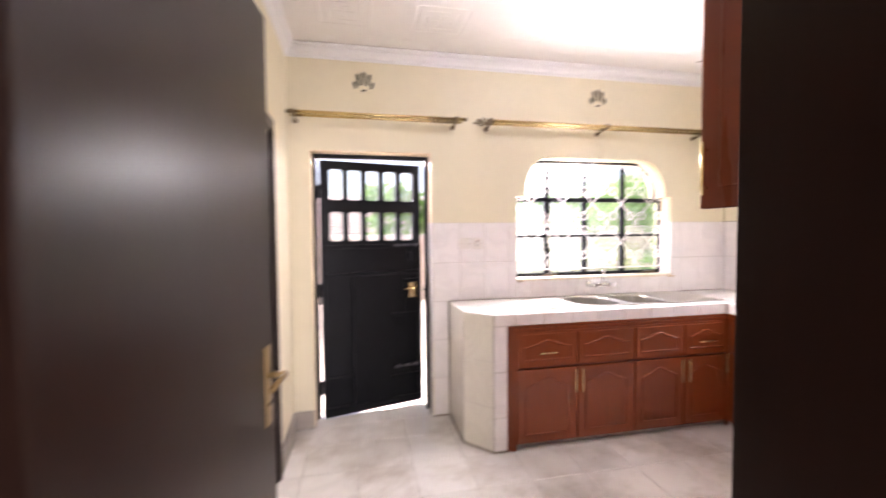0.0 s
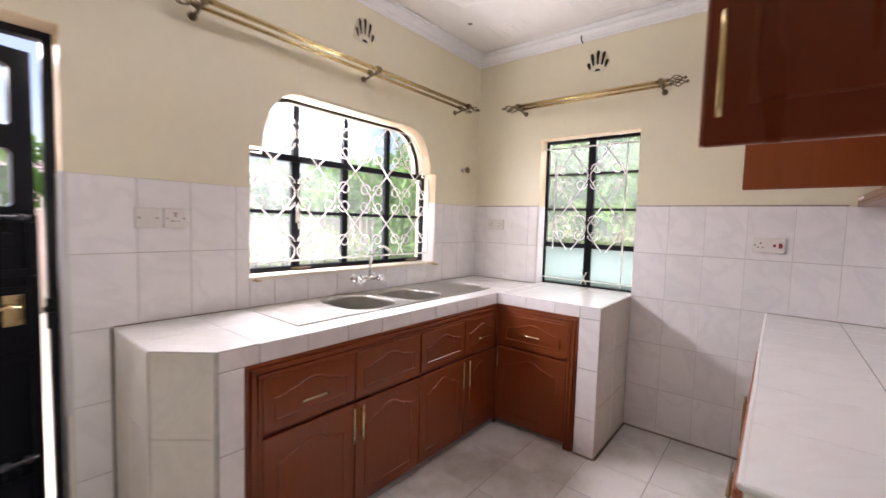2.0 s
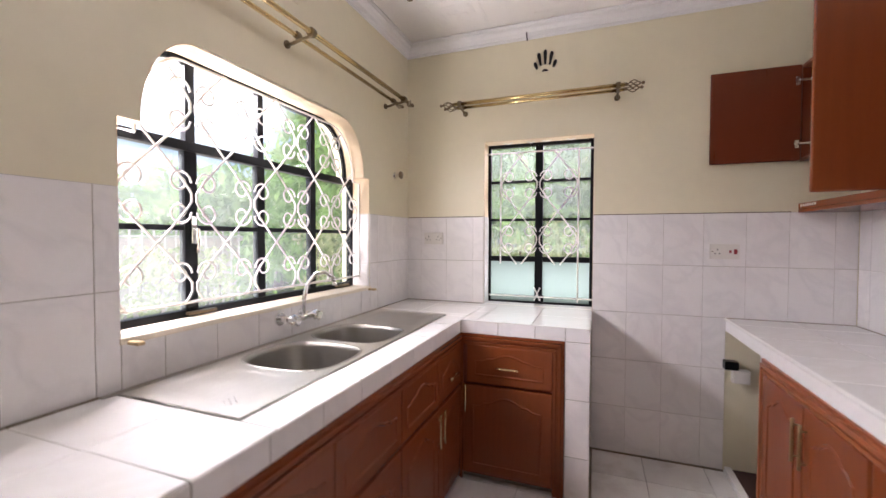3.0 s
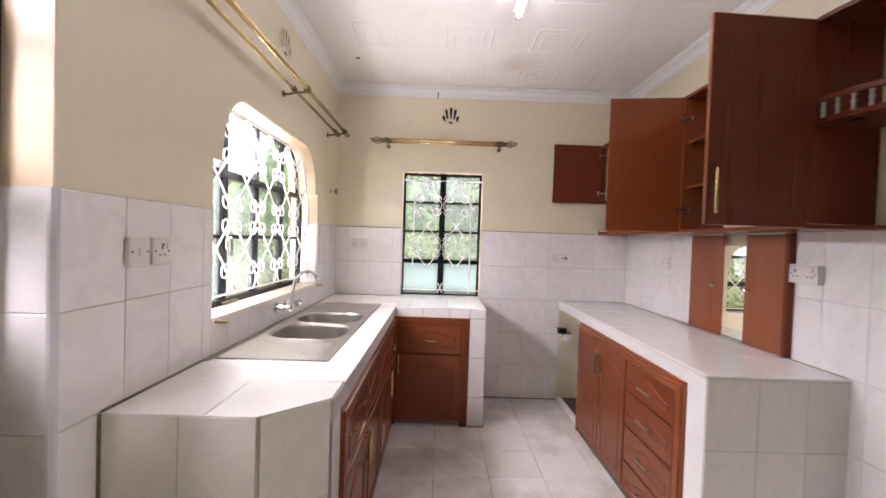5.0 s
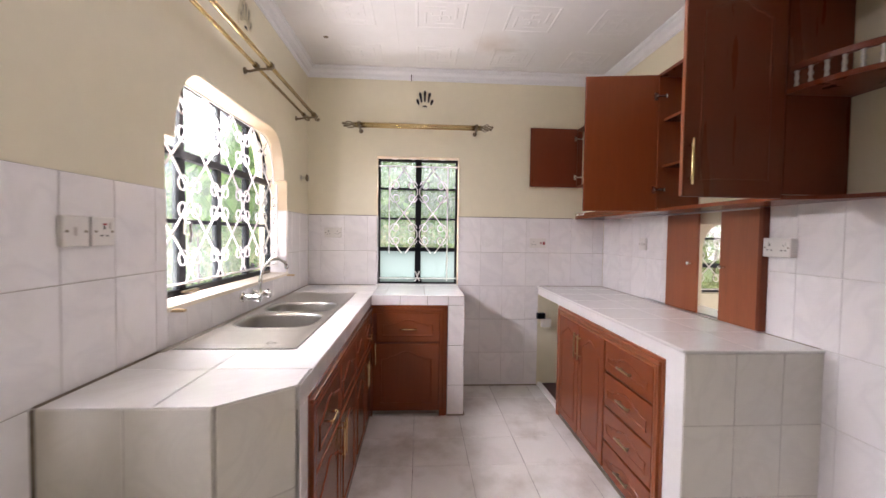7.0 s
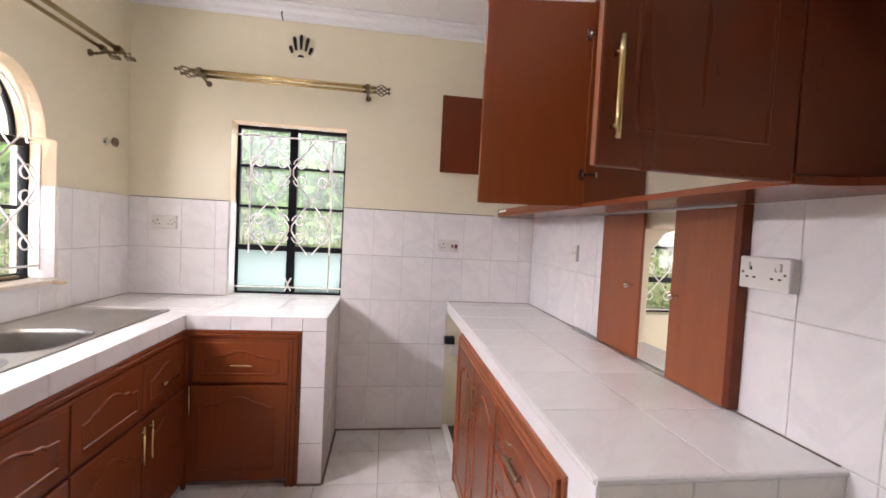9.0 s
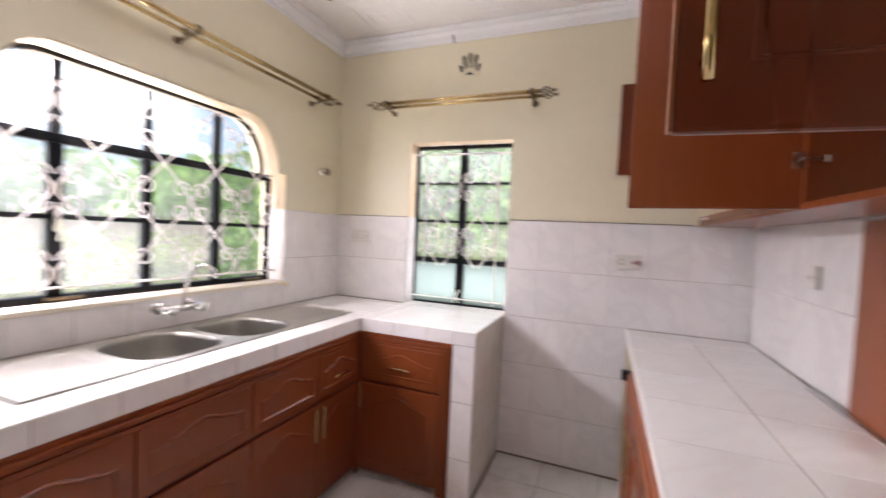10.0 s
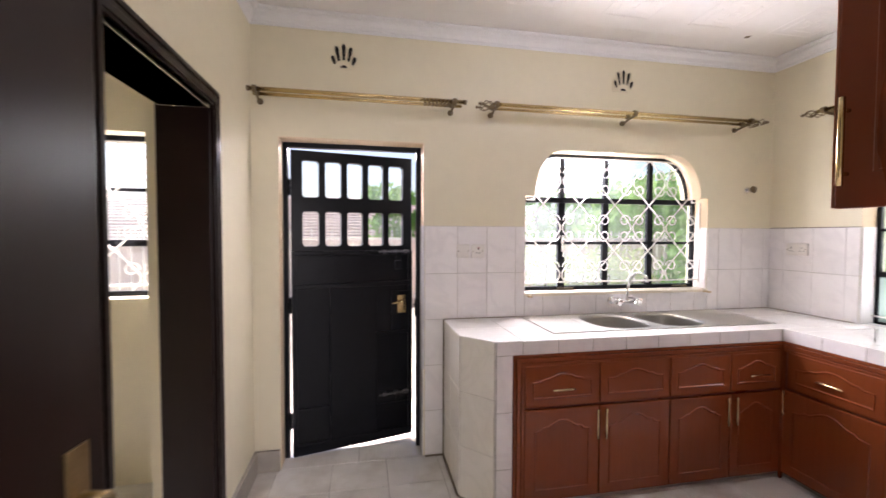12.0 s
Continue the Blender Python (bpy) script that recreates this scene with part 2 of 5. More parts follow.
for m in (LEAF, PALELEAF):
    n, l = m.node_tree.nodes, m.node_tree.links
    thin, both = n.new("ShaderNodeBsdfTranslucent"), n.new("ShaderNodeMixShader")
    l.new(n["Principled BSDF"].inputs["Base Color"].links[0].from_socket, thin.inputs[0])
    both.inputs[0].default_value = 0.5
    l.new(n["Principled BSDF"].outputs[0], both.inputs[1])
    l.new(thin.outputs[0], both.inputs[2])
    l.new(both.outputs[0], n["Material Output"].inputs[0])
BARK = material("bark", (0.10, 0.07, 0.05), 0.9, var=0.3, scale=8, bump=0.5)
GRASS = material("ground_grass", (0.13, 0.17, 0.06), 0.9, var=0.3, scale=1.5, bump=0.4)
PAVING = material("pale_concrete_paving", (0.42, 0.39, 0.34), 0.85, var=0.12, scale=3, bump=0.2)
ROOFTILE = material("pale_pink_roof_tile", (0.50, 0.41, 0.38), 0.8, var=0.25, scale=6)
FENCE = material("pale_fence_paint", (0.55, 0.52, 0.50), 0.5, var=0.1)

# ---- mesh helpers ----


def box(bm, x0, y0, z0, x1, y1, z1, bevel=0.0):
    vs = [bm.verts.new((x, y, z)) for z in (z0, z1) for y in (y0, y1) for x in (x0, x1)]
    fs = [bm.faces.new([vs[i] for i in q]) for q in ((0, 2, 3, 1), (4, 5, 7, 6), (0, 1, 5, 4), (2, 6, 7, 3), (0, 4, 6, 2), (1, 3, 7, 5))]
    if bevel:
        es = list({e for f in fs for e in f.edges})
        bmesh.ops.bevel(bm, geom=es, offset=bevel, segments=2, affect="EDGES", profile=0.6)
    return bm


def prism(bm, pts, axis, a, b):
    """A polygon pushed along an axis from a to b. pts: the two other coordinates, in order."""
    def at(p, c):
        return {"x": (c, p[0], p[1]), "y": (p[0], c, p[1]), "z": (p[0], p[1], c)}[axis]
    lo, hi = [bm.verts.new(at(p, a)) for p in pts], [bm.verts.new(at(p, b)) for p in pts]
    bm.faces.new(lo[::-1])
    bm.faces.new(hi)
    for i in range(len(pts)):
        j = (i + 1) % len(pts)
        bm.faces.new((lo[i], lo[j], hi[j], hi[i]))
    return bm


def sweep(bm, pts, across, half, up, closed=False, n=None, tube=False):
    """A bar along pts. tube: round, of radius half; else a bead of half-width half, as high as up along the vector across."""
    pts = [Vector(p) for p in pts]
    rings = []
    count = len(pts)
    for i, p in enumerate(pts):
        a = pts[i - 1] if i or closed else p
        b = pts[(i + 1) % count] if i < count - 1 or closed else p
        d = (b - a).normalized()
        nrm = Vector(across)
        side = d.cross(nrm).normalized()
        if tube:
            nn = side.cross(d).normalized()
            k = n or 6
            ring = [p + (side * math.cos(2 * math.pi * j / k) + nn * math.sin(2 * math.pi * j / k)) * half for j in range(k)]
        else:
            ring = [p - side * half, p - side * half * 0.45 + nrm * up, p + side * half * 0.45 + nrm * up, p + side * half]
        rings.append([bm.verts.new(v) for v in ring])
    k = len(rings[0])
    for i in range(count if closed else count - 1):
        r, s = rings[i], rings[(i + 1) % count]
        for j in range(k if tube else k - 1):
            bm.faces.new((r[j], r[(j + 1) % k], s[(j + 1) % k], s[j]))
    if not closed:
        bm.faces.new(rings[0][::-1])
        bm.faces.new(rings[-1])
    return bm


def rod(bm, a, b, r, n=10):
    d = (Vector(b) - Vector(a)).normalized()
    across = Vector((0, 0, 1)) if abs(d.z) < 0.9 else Vector((1, 0, 0))
    return sweep(bm, [a, b], across, r, 0, tube=True, n=n)


def ball(bm, c, r, sx=1, sy=1, sz=1, seg=12):
    bmesh.ops.create_uvsphere(bm, u_segments=seg, v_segments=max(6, seg // 2), radius=r, matrix=Matrix.Translation(c) @ Matrix.Diagonal((sx, sy, sz, 1)))
    return bm


def mesh_of(name, bm, mat, smooth=None):
    bmesh.ops.recalc_face_normals(bm, faces=bm.faces)
    me = bpy.data.meshes.new(name)
    bm.to_mesh(me)
    bm.free()
    me.materials.append(mat)
    if smooth:
        for f in me.polygons:
            f.use_smooth = True
    return me


def part(name, bm, mat, parent, label="", smooth=False):
    ob = new(name, mesh_of(name, bm, mat, smooth))
    ob.parent = parent
    root = parent
    while root.parent:
        root = root.parent
    if parent == root:
        ob.matrix_parent_inverse = Matrix.Translation(-root.location)
    if label:
        tagged(ob, label)
    return ob


def thing(name, at, label, category, group="", kind=""):
    ob = new(name)
    ob.location = at
    ob.empty_display_size = 0.1
    return tagged(ob, label, category, group, kind)


def setting(name, bm, mat, label="", category=""):
    return tagged(new(name, mesh_of(name, bm, mat)), label, category, "", "structure")


def arc(cx, cz, rx, rz, a0, a1, n=12):
    return [(cx + rx * math.cos(radians(a0 + (a1 - a0) * i / n)), cz + rz * math.sin(radians(a0 + (a1 - a0) * i / n))) for i in range(n + 1)]


def wall_with(bm, axis, a, b, u0, u1, z0, z1, holes):
    """A wall between the planes a and b of an axis, from u0 to u1, with oblong holes (u0, u1, z0, z1)."""
    us = sorted({u0, u1, *[h[0] for h in holes], *[h[1] for h in holes]})
    for i in range(len(us) - 1):
        p, q = us[i], us[i + 1]
        cuts = sorted((h[2], h[3]) for h in holes if h[0] <= p + 1e-6 and h[1] >= q - 1e-6)
        z = z0
        for c, d in [*cuts, (z1, z1)]:
            if c - z > 1e-4:
                if axis == "y":
                    box(bm, p, a, z, q, b, c)
                else:
                    box(bm, a, p, z, b, q, c)
            z = max(z, d)
    return bm


# ---- plan ----
XE, XW, YN, YS, ZC = 3.50, -0.222, 3.135, 0.495, 2.78
WT = 0.20
DOOR_N = (-0.07, 0.815, 0.0, 2.04)
WIN_N = (1.505, 2.945, 1.05, 2.04)
WIN_E = (1.82, 2.542, 0.90, 2.03)
ENTRY = (-0.115, 0.768, 0.0, 2.06)
HATCH = (1.775, 2.49, 0.90, 1.50)
PANTRY = (1.70, 2.50, 0.0, 2.00)
WIN_P = (-1.16, -0.66, 1.08, 2.03)
WIN_D = (-1.25, -0.40, 0.84, 1.60)

bm = bmesh.new()
wall_with(bm, "y", YN, YN + WT, -2.2, XE + WT, 0, ZC, [DOOR_N, WIN_N, WIN_P])
wall_with(bm, "y", YN + WT, 3.396, -0.55, 1.25, 0, 2.50, [DOOR_N])
left = [(1.505, 2.04), (1.505, 1.72), (1.572, 1.72)] + [(x, z) for x, z in arc(1.775, 1.72, 0.203, 0.315, 180, 90)] + [(1.775, 2.04)]
right = [(2.945, 2.04), (2.945, 1.727), (2.882, 1.727)] + [(x, z) for x, z in arc(2.65, 1.727, 0.232, 0.308, 0, 90)] + [(2.65, 2.04)]
prism(bm, left, "y", YN, YN + WT)
prism(bm, right, "y", YN, YN + WT)
wall_n = setting("wall_north", bm, PAINT, "cream painted north wall with white tiles below", "wall")
bm = bmesh.new()
wall_with(bm, "x", XE, XE + WT, YS - 3.6, YN, 0, ZC, [WIN_E, WIN_D])
wall_e = setting("wall_east", bm, PAINT, "cream painted east wall with white tiles below", "wall")
bm = bmesh.new()
wall_with(bm, "y", YS - WT, YS, -2.2, XE, 0, ZC, [ENTRY, (HATCH[0], 2.475, HATCH[2], HATCH[3])])
prism(bm, [(2.4755, 1.28)] + arc(2.32, 1.28, 0.155, 0.155, 0, 90) + [(HATCH[0] - 0.0005, 1.435), (HATCH[0] - 0.0005, 1.5005), (2.4755, 1.5005)], "y", YS - WT + 0.0005, YS - 0.02)
wall_s = setting("wall_south", bm, PAINT, "cream painted south wall with white tiles below", "wall")
bm = bmesh.new()
wall_with(bm, "x", XW - WT, XW, YS, YN, 0, ZC, [PANTRY])
wall_w = setting("wall_west", bm, PAINT, "plain cream painted west wall", "wall")
bm = bmesh.new()
box(bm, -2.2, YS - 3.6, 0, -2.0, YS - WT, ZC)
box(bm, -2.2, YS, 0, -2.0, YN, ZC)
# The oblong opening is unseen, added only to let the lamp outside shine in.
wall_with(bm, "y", YS - 3.6, YS - 3.4, -2.0, XE, 0, ZC, [(0.0, 2.0, 0.9, 2.1)])
setting("wall_outer", bm, PAINT, "plain cream painted outer wall", "wall")
bm = bmesh.new()
box(bm, -0.68, 2.92, 0, XW - WT, YN, ZC)
setting("wall_pier", bm, PAINT, "cream painted pier in the store", "wall")



def lining(parent, axis, a, b, pts, centre, mat):
    """A thin coat of paint on the reveal of an opening, along pts, from the plane a to b."""
    bm = bmesh.new()
    inner = [(p[0] + (centre[0] - p[0]) * 0.005, p[1] + (centre[1] - p[1]) * 0.005) for p in pts]
    for i in range(len(pts) - 1):
        prism(bm, [pts[i], pts[i + 1], inner[i + 1], inner[i]], axis, a, b)
    part("reveal", bm, mat, parent, "peach cream painted reveal")


lining(wall_n, "y", YN + 0.001, 3.254, [(2.945, 1.513), *right[1:-1], *left[-2:2:-1], (1.505, 1.72), (1.505, 1.06)], (2.22, 1.5), REVEAL)
lining(wall_n, "y", YN + 0.001, 3.264, [(DOOR_N[0], 0.0), (DOOR_N[0], DOOR_N[3]), (DOOR_N[1], DOOR_N[3]), (DOOR_N[1], 1.513)], (0.37, 1.0), REVEAL)
lining(wall_e, "x", XE + 0.001, 3.614, [(WIN_E[1], 1.513), (WIN_E[1], WIN_E[3]), (WIN_E[0], WIN_E[3]), (WIN_E[0], 0.905)], (2.18, 1.5), REVEAL)

# floors: a bed under the tiles
bm = bmesh.new()
box(bm, -2.2, YS - 3.6, -0.15, XE + WT, YN + WT, -0.008)
floor = setting("floor", bm, material("pale_floor_grout", (0.56, 0.54, 0.50), 0.85, var=0.25, scale=9), "worn greyish white square floor tiles", "floor")

# ceiling with pressed motifs
bm = bmesh.new()
box(bm, -2.2, YS - 3.6, ZC, XE + WT, YN + WT, ZC + 0.08)
for i in range(-1, 7):
    for j in range(0, 5):
        cx, cy = 0.20 + 0.60 * i, 0.84 + 0.60 * j
        if not (XW + 0.2 < cx < XE - 0.25 and YS + 0.2 < cy < YN - 0.2):
            continue
        for s, gap in ((0.155, False), (0.10, True)):
            for k in range(4):
                c, d = [(-s, -s), (s, -s), (s, s), (-s, s)][k], [(s, -s), (s, s), (-s, s), (-s, -s)][k]
                if gap:
                    d = ((c[0] + d[0] * 2) / 3, (c[1] + d[1] * 2) / 3)
                sweep(bm, [(cx + c[0], cy + c[1], ZC), (cx + d[0], cy + d[1], ZC)], (0, 0, -1), 0.010, 0.0026)
        for k in range(4):
            dx, dy = [(1, 0), (0, 1), (-1, 0), (0, -1)][k]
            sweep(bm, [(cx + dx * 0.015, cy + dy * 0.015, ZC), (cx + dx * 0.06, cy + dy * 0.06, ZC), (cx + dx * 0.06 - dy * 0.03, cy + dy * 0.06 + dx * 0.03, ZC)], (0, 0, -1), 0.009, 0.0026)
for k in range(-1, 4):
    y = 1.14 + 0.60 * k
    if YS < y < YN:
        sweep(bm, [(XW, y, ZC), (XE, y, ZC)], (0, 0, -1), 0.004, 0.0007)
ceiling = setting("ceiling", bm, CEIL, "white ceiling boards with pressed square motifs", "ceiling")

# cornice round the kitchen
bm = bmesh.new()
prof = [(0.0, -0.09), (0.010, -0.09), (0.014, -0.078), (0.024, -0.074), (0.030, -0.050), (0.050, -0.030), (0.074, -0.024), (0.078, -0.014), (0.09, -0.010), (0.09, 0.0), (0, 0)]
path = [(XW, YS, 1, 1), (XE, YS, -1, 1), (XE, YN, -1, -1), (XW, YN, 1, -1)]
rings = [[bm.verts.new((x + sx * d * 0.7, y + sy * d * 0.7, ZC - 0.003 + h)) for d, h in prof] for x, y, sx, sy in path]
for i in range(4):
    r, s = rings[i], rings[(i + 1) % 4]
    for j in range(len(prof)):
        k = (j + 1) % len(prof)
        bm.faces.new((r[j], r[k], s[k], s[j]))
setting("cornice", bm, PLASTER, "white moulded plaster cornice", "cornice")

# skirting
bm = bmesh.new()
box(bm, XW, YN - 0.022, 0, DOOR_N[0] - 0.004, YN, 0.13, 0.003)
box(bm, XW, PANTRY[1] + 0.095, 0, XW + 0.022, YN - 0.024, 0.13, 0.003)
box(bm, XW, YS, 0, XW + 0.022, PANTRY[0] - 0.095, 0.13, 0.003)
setting("baseboard", bm, CEMENT, "rough grey cement skirting", "baseboard")

# ---- tiles ----
tile_meshes = {}


def slab(w, h, t, mat):
    """A tile of w by h, t thick, with a softened edge, lying in its own xy plane."""
    key = (round(w, 3), round(h, 3), round(t, 4), mat.name)
    if key not in tile_meshes:
        bm = bmesh.new()
        e = min(0.0018, w / 4, h / 4)
        lo = [bm.verts.new(p) for p in ((0, 0, 0), (w, 0, 0), (w, h, 0), (0, h, 0))]
        mid = [bm.verts.new(p) for p in ((0, 0, t - e * 0.7), (w, 0, t - e * 0.7), (w, h, t - e * 0.7), (0, h, t - e * 0.7))]
        hi = [bm.verts.new(p) for p in ((e, e, t), (w - e, e, t), (w - e, h - e, t), (e, h - e, t))]
        bm.faces.new(hi)
        for a, b in ((lo, mid), (mid, hi)):
            for i in range(4):
                j = (i + 1) % 4
                bm.faces.new((a[i], a[j], b[j], b[i]))
        tile_meshes[key] = mesh_of("tile", bm, mat)
    return tile_meshes[key]


def minus(rects, hole):
    out = []
    for u0, u1, v0, v1 in rects:
        h0, h1, g0, g1 = max(u0, hole[0]), min(u1, hole[1]), max(v0, hole[2]), min(v1, hole[3])
        if h0 >= h1 or g0 >= g1:
            out.append((u0, u1, v0, v1))
            continue
        for r in ((u0, h0, v0, v1), (h1, u1, v0, v1), (h0, h1, v0, g0), (h0, h1, g1, v1)):
            if r[1] - r[0] > 0.012 and r[3] - r[2] > 0.012:
                out.append(r)
    return out


def lay(parent, origin, u, v, us, vs, mat, holes=(), t=0.007, joint=0.003, grout=None, skip=None, upright=None):
    """Tiles on a plane through origin with the axes u and v, cut at the joints us and vs and round the holes."""
    u, v, o = Vector(u), Vector(v), Vector(origin)
    turn = Matrix((u, v, u.cross(v))).transposed().to_4x4()
    bed = bmesh.new() if grout else None
    for i in range(len(us) - 1):
        for j in range(len(vs) - 1):
            rects = [(us[i], us[i + 1], vs[j], vs[j + 1])]
            for h in holes:
                rects = minus(rects, h)
            for a, b, c, d in rects:
                if skip and skip(a, b, c, d):
                    continue
                g, ju = joint / 2, upright or joint
                ob = new("tile", slab(b - a - ju, d - c - joint, t, mat))
                lift = random.uniform(-0.0004, 0.0004)
                m = Matrix.Translation(o + u * (a + ju / 2) + v * (c + g) + u.cross(v) * lift) @ turn
                ob.parent = parent
                root = parent
                while root.parent:
                    root = root.parent
                ob.matrix_parent_inverse = Matrix.Translation(-root.location) if root.type == "EMPTY" and root == parent else Matrix()
                ob.matrix_basis = m
                if bed is not None:
                    q = [bed.verts.new(o + u * p[0] + v * p[1] + u.cross(v) * (t - 0.0022)) for p in ((a, c), (b, c), (b, d), (a, d))]
                    bed.faces.new(q)
    if bed is not None:
        part("grout", bed, grout, parent)


def steps(a, b, size, start=None):
    """Joint lines from a to b, size apart, one of them at start."""
    out, k = [a], math.ceil(((a if start is None else a - start) + 1e-6) / size) if start is not None else 1
    p = start + k * size if start is not None else a + size
    while p < b - 0.012:
        if p > a + 0.012:
            out.append(p)
        p += size
    return [*out, b]


ROWS_Z = [0.0, 0.30, 0.60, 0.90, 1.20, 1.51]

# ---- doors ----


def architrave(bm, axis, plane, u0, u1, top, sign):
    """Moulded trim round a door opening, on a wall face."""
    w = 0.075
    for d, h, t0, t1 in ((0, w, 0.0, 0.014), (0.008, 0.03, 0.014, 0.022), (0.05, 0.066, 0.014, 0.020)):
        a, b = plane + sign * t0, plane + sign * t1
        a, b = min(a, b), max(a, b)
        for p, q, r, s in ((u0 - h, u0 - d, 0.0, top + h), (u1 + d, u1 + h, 0.0, top + h), (u0 - d, u1 + d, top + d, top + h)):
            if axis == "y":
                box(bm, p, a, r, q, b, s, 0.002)
            else:
                box(bm, a, p, r, b, q, s, 0.002)
    return bm


def dark_frame(name, axis, near, far, u0, u1, top, label, thick=0.03, trim=(1, -1)):
    ob = thing(name, (0, 0, 0), label, "door frame", "", "structure")
    bm = bmesh.new()
    lo, hi = min(near, far), max(near, far)
    for p, q, r, s in ((u0, u0 + thick, 0, top), (u1 - thick, u1, 0, top), (u0 + thick, u1 - thick, top - thick, top)):
        if axis == "y":
            box(bm, p, lo, r, q, hi, s, 0.002)
        else:
            box(bm, lo, p, r, hi, q, s, 0.002)
    part("jamb", bm, DARKWOOD, ob)
    bm = bmesh.new()
    for sign in trim:
        architrave(bm, axis, hi if sign > 0 else lo, u0 + 0.012, u1 - 0.012, top - 0.012, sign)
    part("architrave", bm, DARKWOOD, ob)
    return ob


dark_frame("door_1", "y", YS, YS - WT, ENTRY[0], ENTRY[1], ENTRY[3], "dark stained wooden entry door frame, flush with the tiles", 0.012, (-1,))
dark_frame("door_2", "x", XW, XW - WT, PANTRY[0], PANTRY[1], PANTRY[3] + 0.03, "dark stained wooden store door frame")


def lever_lock(parent, u, z, face, mat=BRASS, out=1):
    """A long lock plate with a lever, in the leaf's own plane: x along the leaf, y out of its face."""
    bm = bmesh.new()
    box(bm, u - 0.021, face, z - 0.11, u + 0.021, face + out * 0.006, z + 0.11, 0.002)
    p = part("lock_plate", bm, mat, parent, "brass lock plate")
    bm = bmesh.new()
    rod(bm, (u, face, z + 0.03), (u, face + out * 0.05, z + 0.03), 0.009)
    sweep(bm, [(u, face + out * 0.05, z + 0.03), (u - 0.05, face + out * 0.052, z + 0.034), (u - 0.11, face + out * 0.046, z + 0.026)], (0, 1, 0), 0.008, 0, tube=True, n=8)
    part("lever", bm, mat, parent, "brass lever handle", True)
    bm = bmesh.new()
    rod(bm, (u, face, z - 0.05), (u, face + out * 0.008, z - 0.05), 0.008)
    part("keyhole", bm, DARK, parent)


# the open leaf at the entry
leaf = thing("door_leaf", (0, 0, 0), "dark stained wooden door leaf, standing open into the kitchen", "door")
bm = bmesh.new()
box(bm, 0, -0.02, 0.008, 0.775, 0.02, 2.045, 0.003)
slab_ob = part("panel", bm, DARKWOOD, leaf)
lever_lock(leaf, 0.715, 1.02, -0.02, AGEDBRASS, -1)
lever_lock(leaf, 0.715, 1.02, 0.02, AGEDBRASS, 1)
leaf.matrix_basis = pose(-0.088, YS + 0.022, 0, 0, 0, 84)

# black steel outer door and its frame
fr = thing("door_3", (0, 0, 0), "black painted steel outer door frame", "door frame", "", "structure")
YF = 3.285
bm = bmesh.new()
box(bm, DOOR_N[0], YF - 0.02, 0, DOOR_N[0] + 0.032, YF + 0.03, DOOR_N[3], 0.002)
part("jamb", bm, BLACK, fr)
bm = bmesh.new()
box(bm, DOOR_N[1] - 0.032, YF - 0.02, 0, DOOR_N[1], YF + 0.03, DOOR_N[3], 0.002)
part("jamb", bm, BLACK, fr)
bm = bmesh.new()
box(bm, DOOR_N[0] + 0.032, YF - 0.02, DOOR_N[3] - 0.034, DOOR_N[1] - 0.032, YF + 0.03, DOOR_N[3], 0.002)
part("head", bm, BLACK, fr)
bm = bmesh.new()
box(bm, DOOR_N[1] - 0.042, YF - 0.03, 0.90, DOOR_N[1] - 0.018, YF + 0.0, 1.02, 0.003)
sweep(bm, [(DOOR_N[1] - 0.03 + 0.02 * math.cos(a), YF - 0.03, 0.98 + 0.012 * math.sin(a)) for a in [i * 0.7 for i in range(9)]], (0, 1, 0), 0.005, 0, tube=True)
part("strike", bm, BLACK, fr)

steel = thing("steel_door", (0, 0, 0), "black steel door with two rows of small panes, ajar", "door")
W, HT, T = 0.800, 1.985, 0.022
PX = [(0.068 + 0.1415 * k, 0.068 + 0.1415 * k + 0.103) for k in range(5)]
PZ = [(1.375, 1.60), (1.69, 1.925)]
bm = bmesh.new()
prism(bm, [(0, 0.012), (W, 0.028), (W, 0.062), (0, 0.062)], "y", -T, T)
wall_with(bm, "y", -T, T, 0, W, 0.062, HT, [(a, b, c, d) for a, b in PX for c, d in PZ])
for a, b in PX:
    for c, d in PZ:
        for x, z, sx, sz in ((a, c, 1, 1), (b, c, -1, 1), (a, d, 1, -1), (b, d, -1, -1)):
            prism(bm, [(x, z), (x + sx * 0.014, z), (x, z + sz * 0.014)], "y", -T, T)
part("sheet", bm, BLACK, steel)
for a, b, c, d in ((0.0, W, 1.315, 1.345), (0.0, W, 1.10, 1.13), (0.0, W, 0.062, 0.09), (0.0, 0.03, 0.06, 1.10), (W - 0.03, W, 0.06, 1.10), (0.0, 0.03, 1.13, 1.315), (W - 0.03, W, 1.13, 1.315), (0.235, 0.545, 0.09, 1.10), (0.03, 0.235, 0.30, 0.325), (0.65, W - 0.03, 0.785, 1.06), (0.545, W - 0.03, 0.76, 0.785), (0.545, W - 0.03, 0.25, 0.275)):
    bm = bmesh.new()
    box(bm, a, -T - 0.017, c, b, -T + 0.001, d, 0.004)
    part("rail", bm, BLACK, steel)
for a, b in PX:
    for c, d in PZ:
        bm = bmesh.new()
        box(bm, a, -0.002, c, b, 0.002, d)
        pane = part("pane", bm, DOORGLASS, steel)
        pane.visible_shadow = False
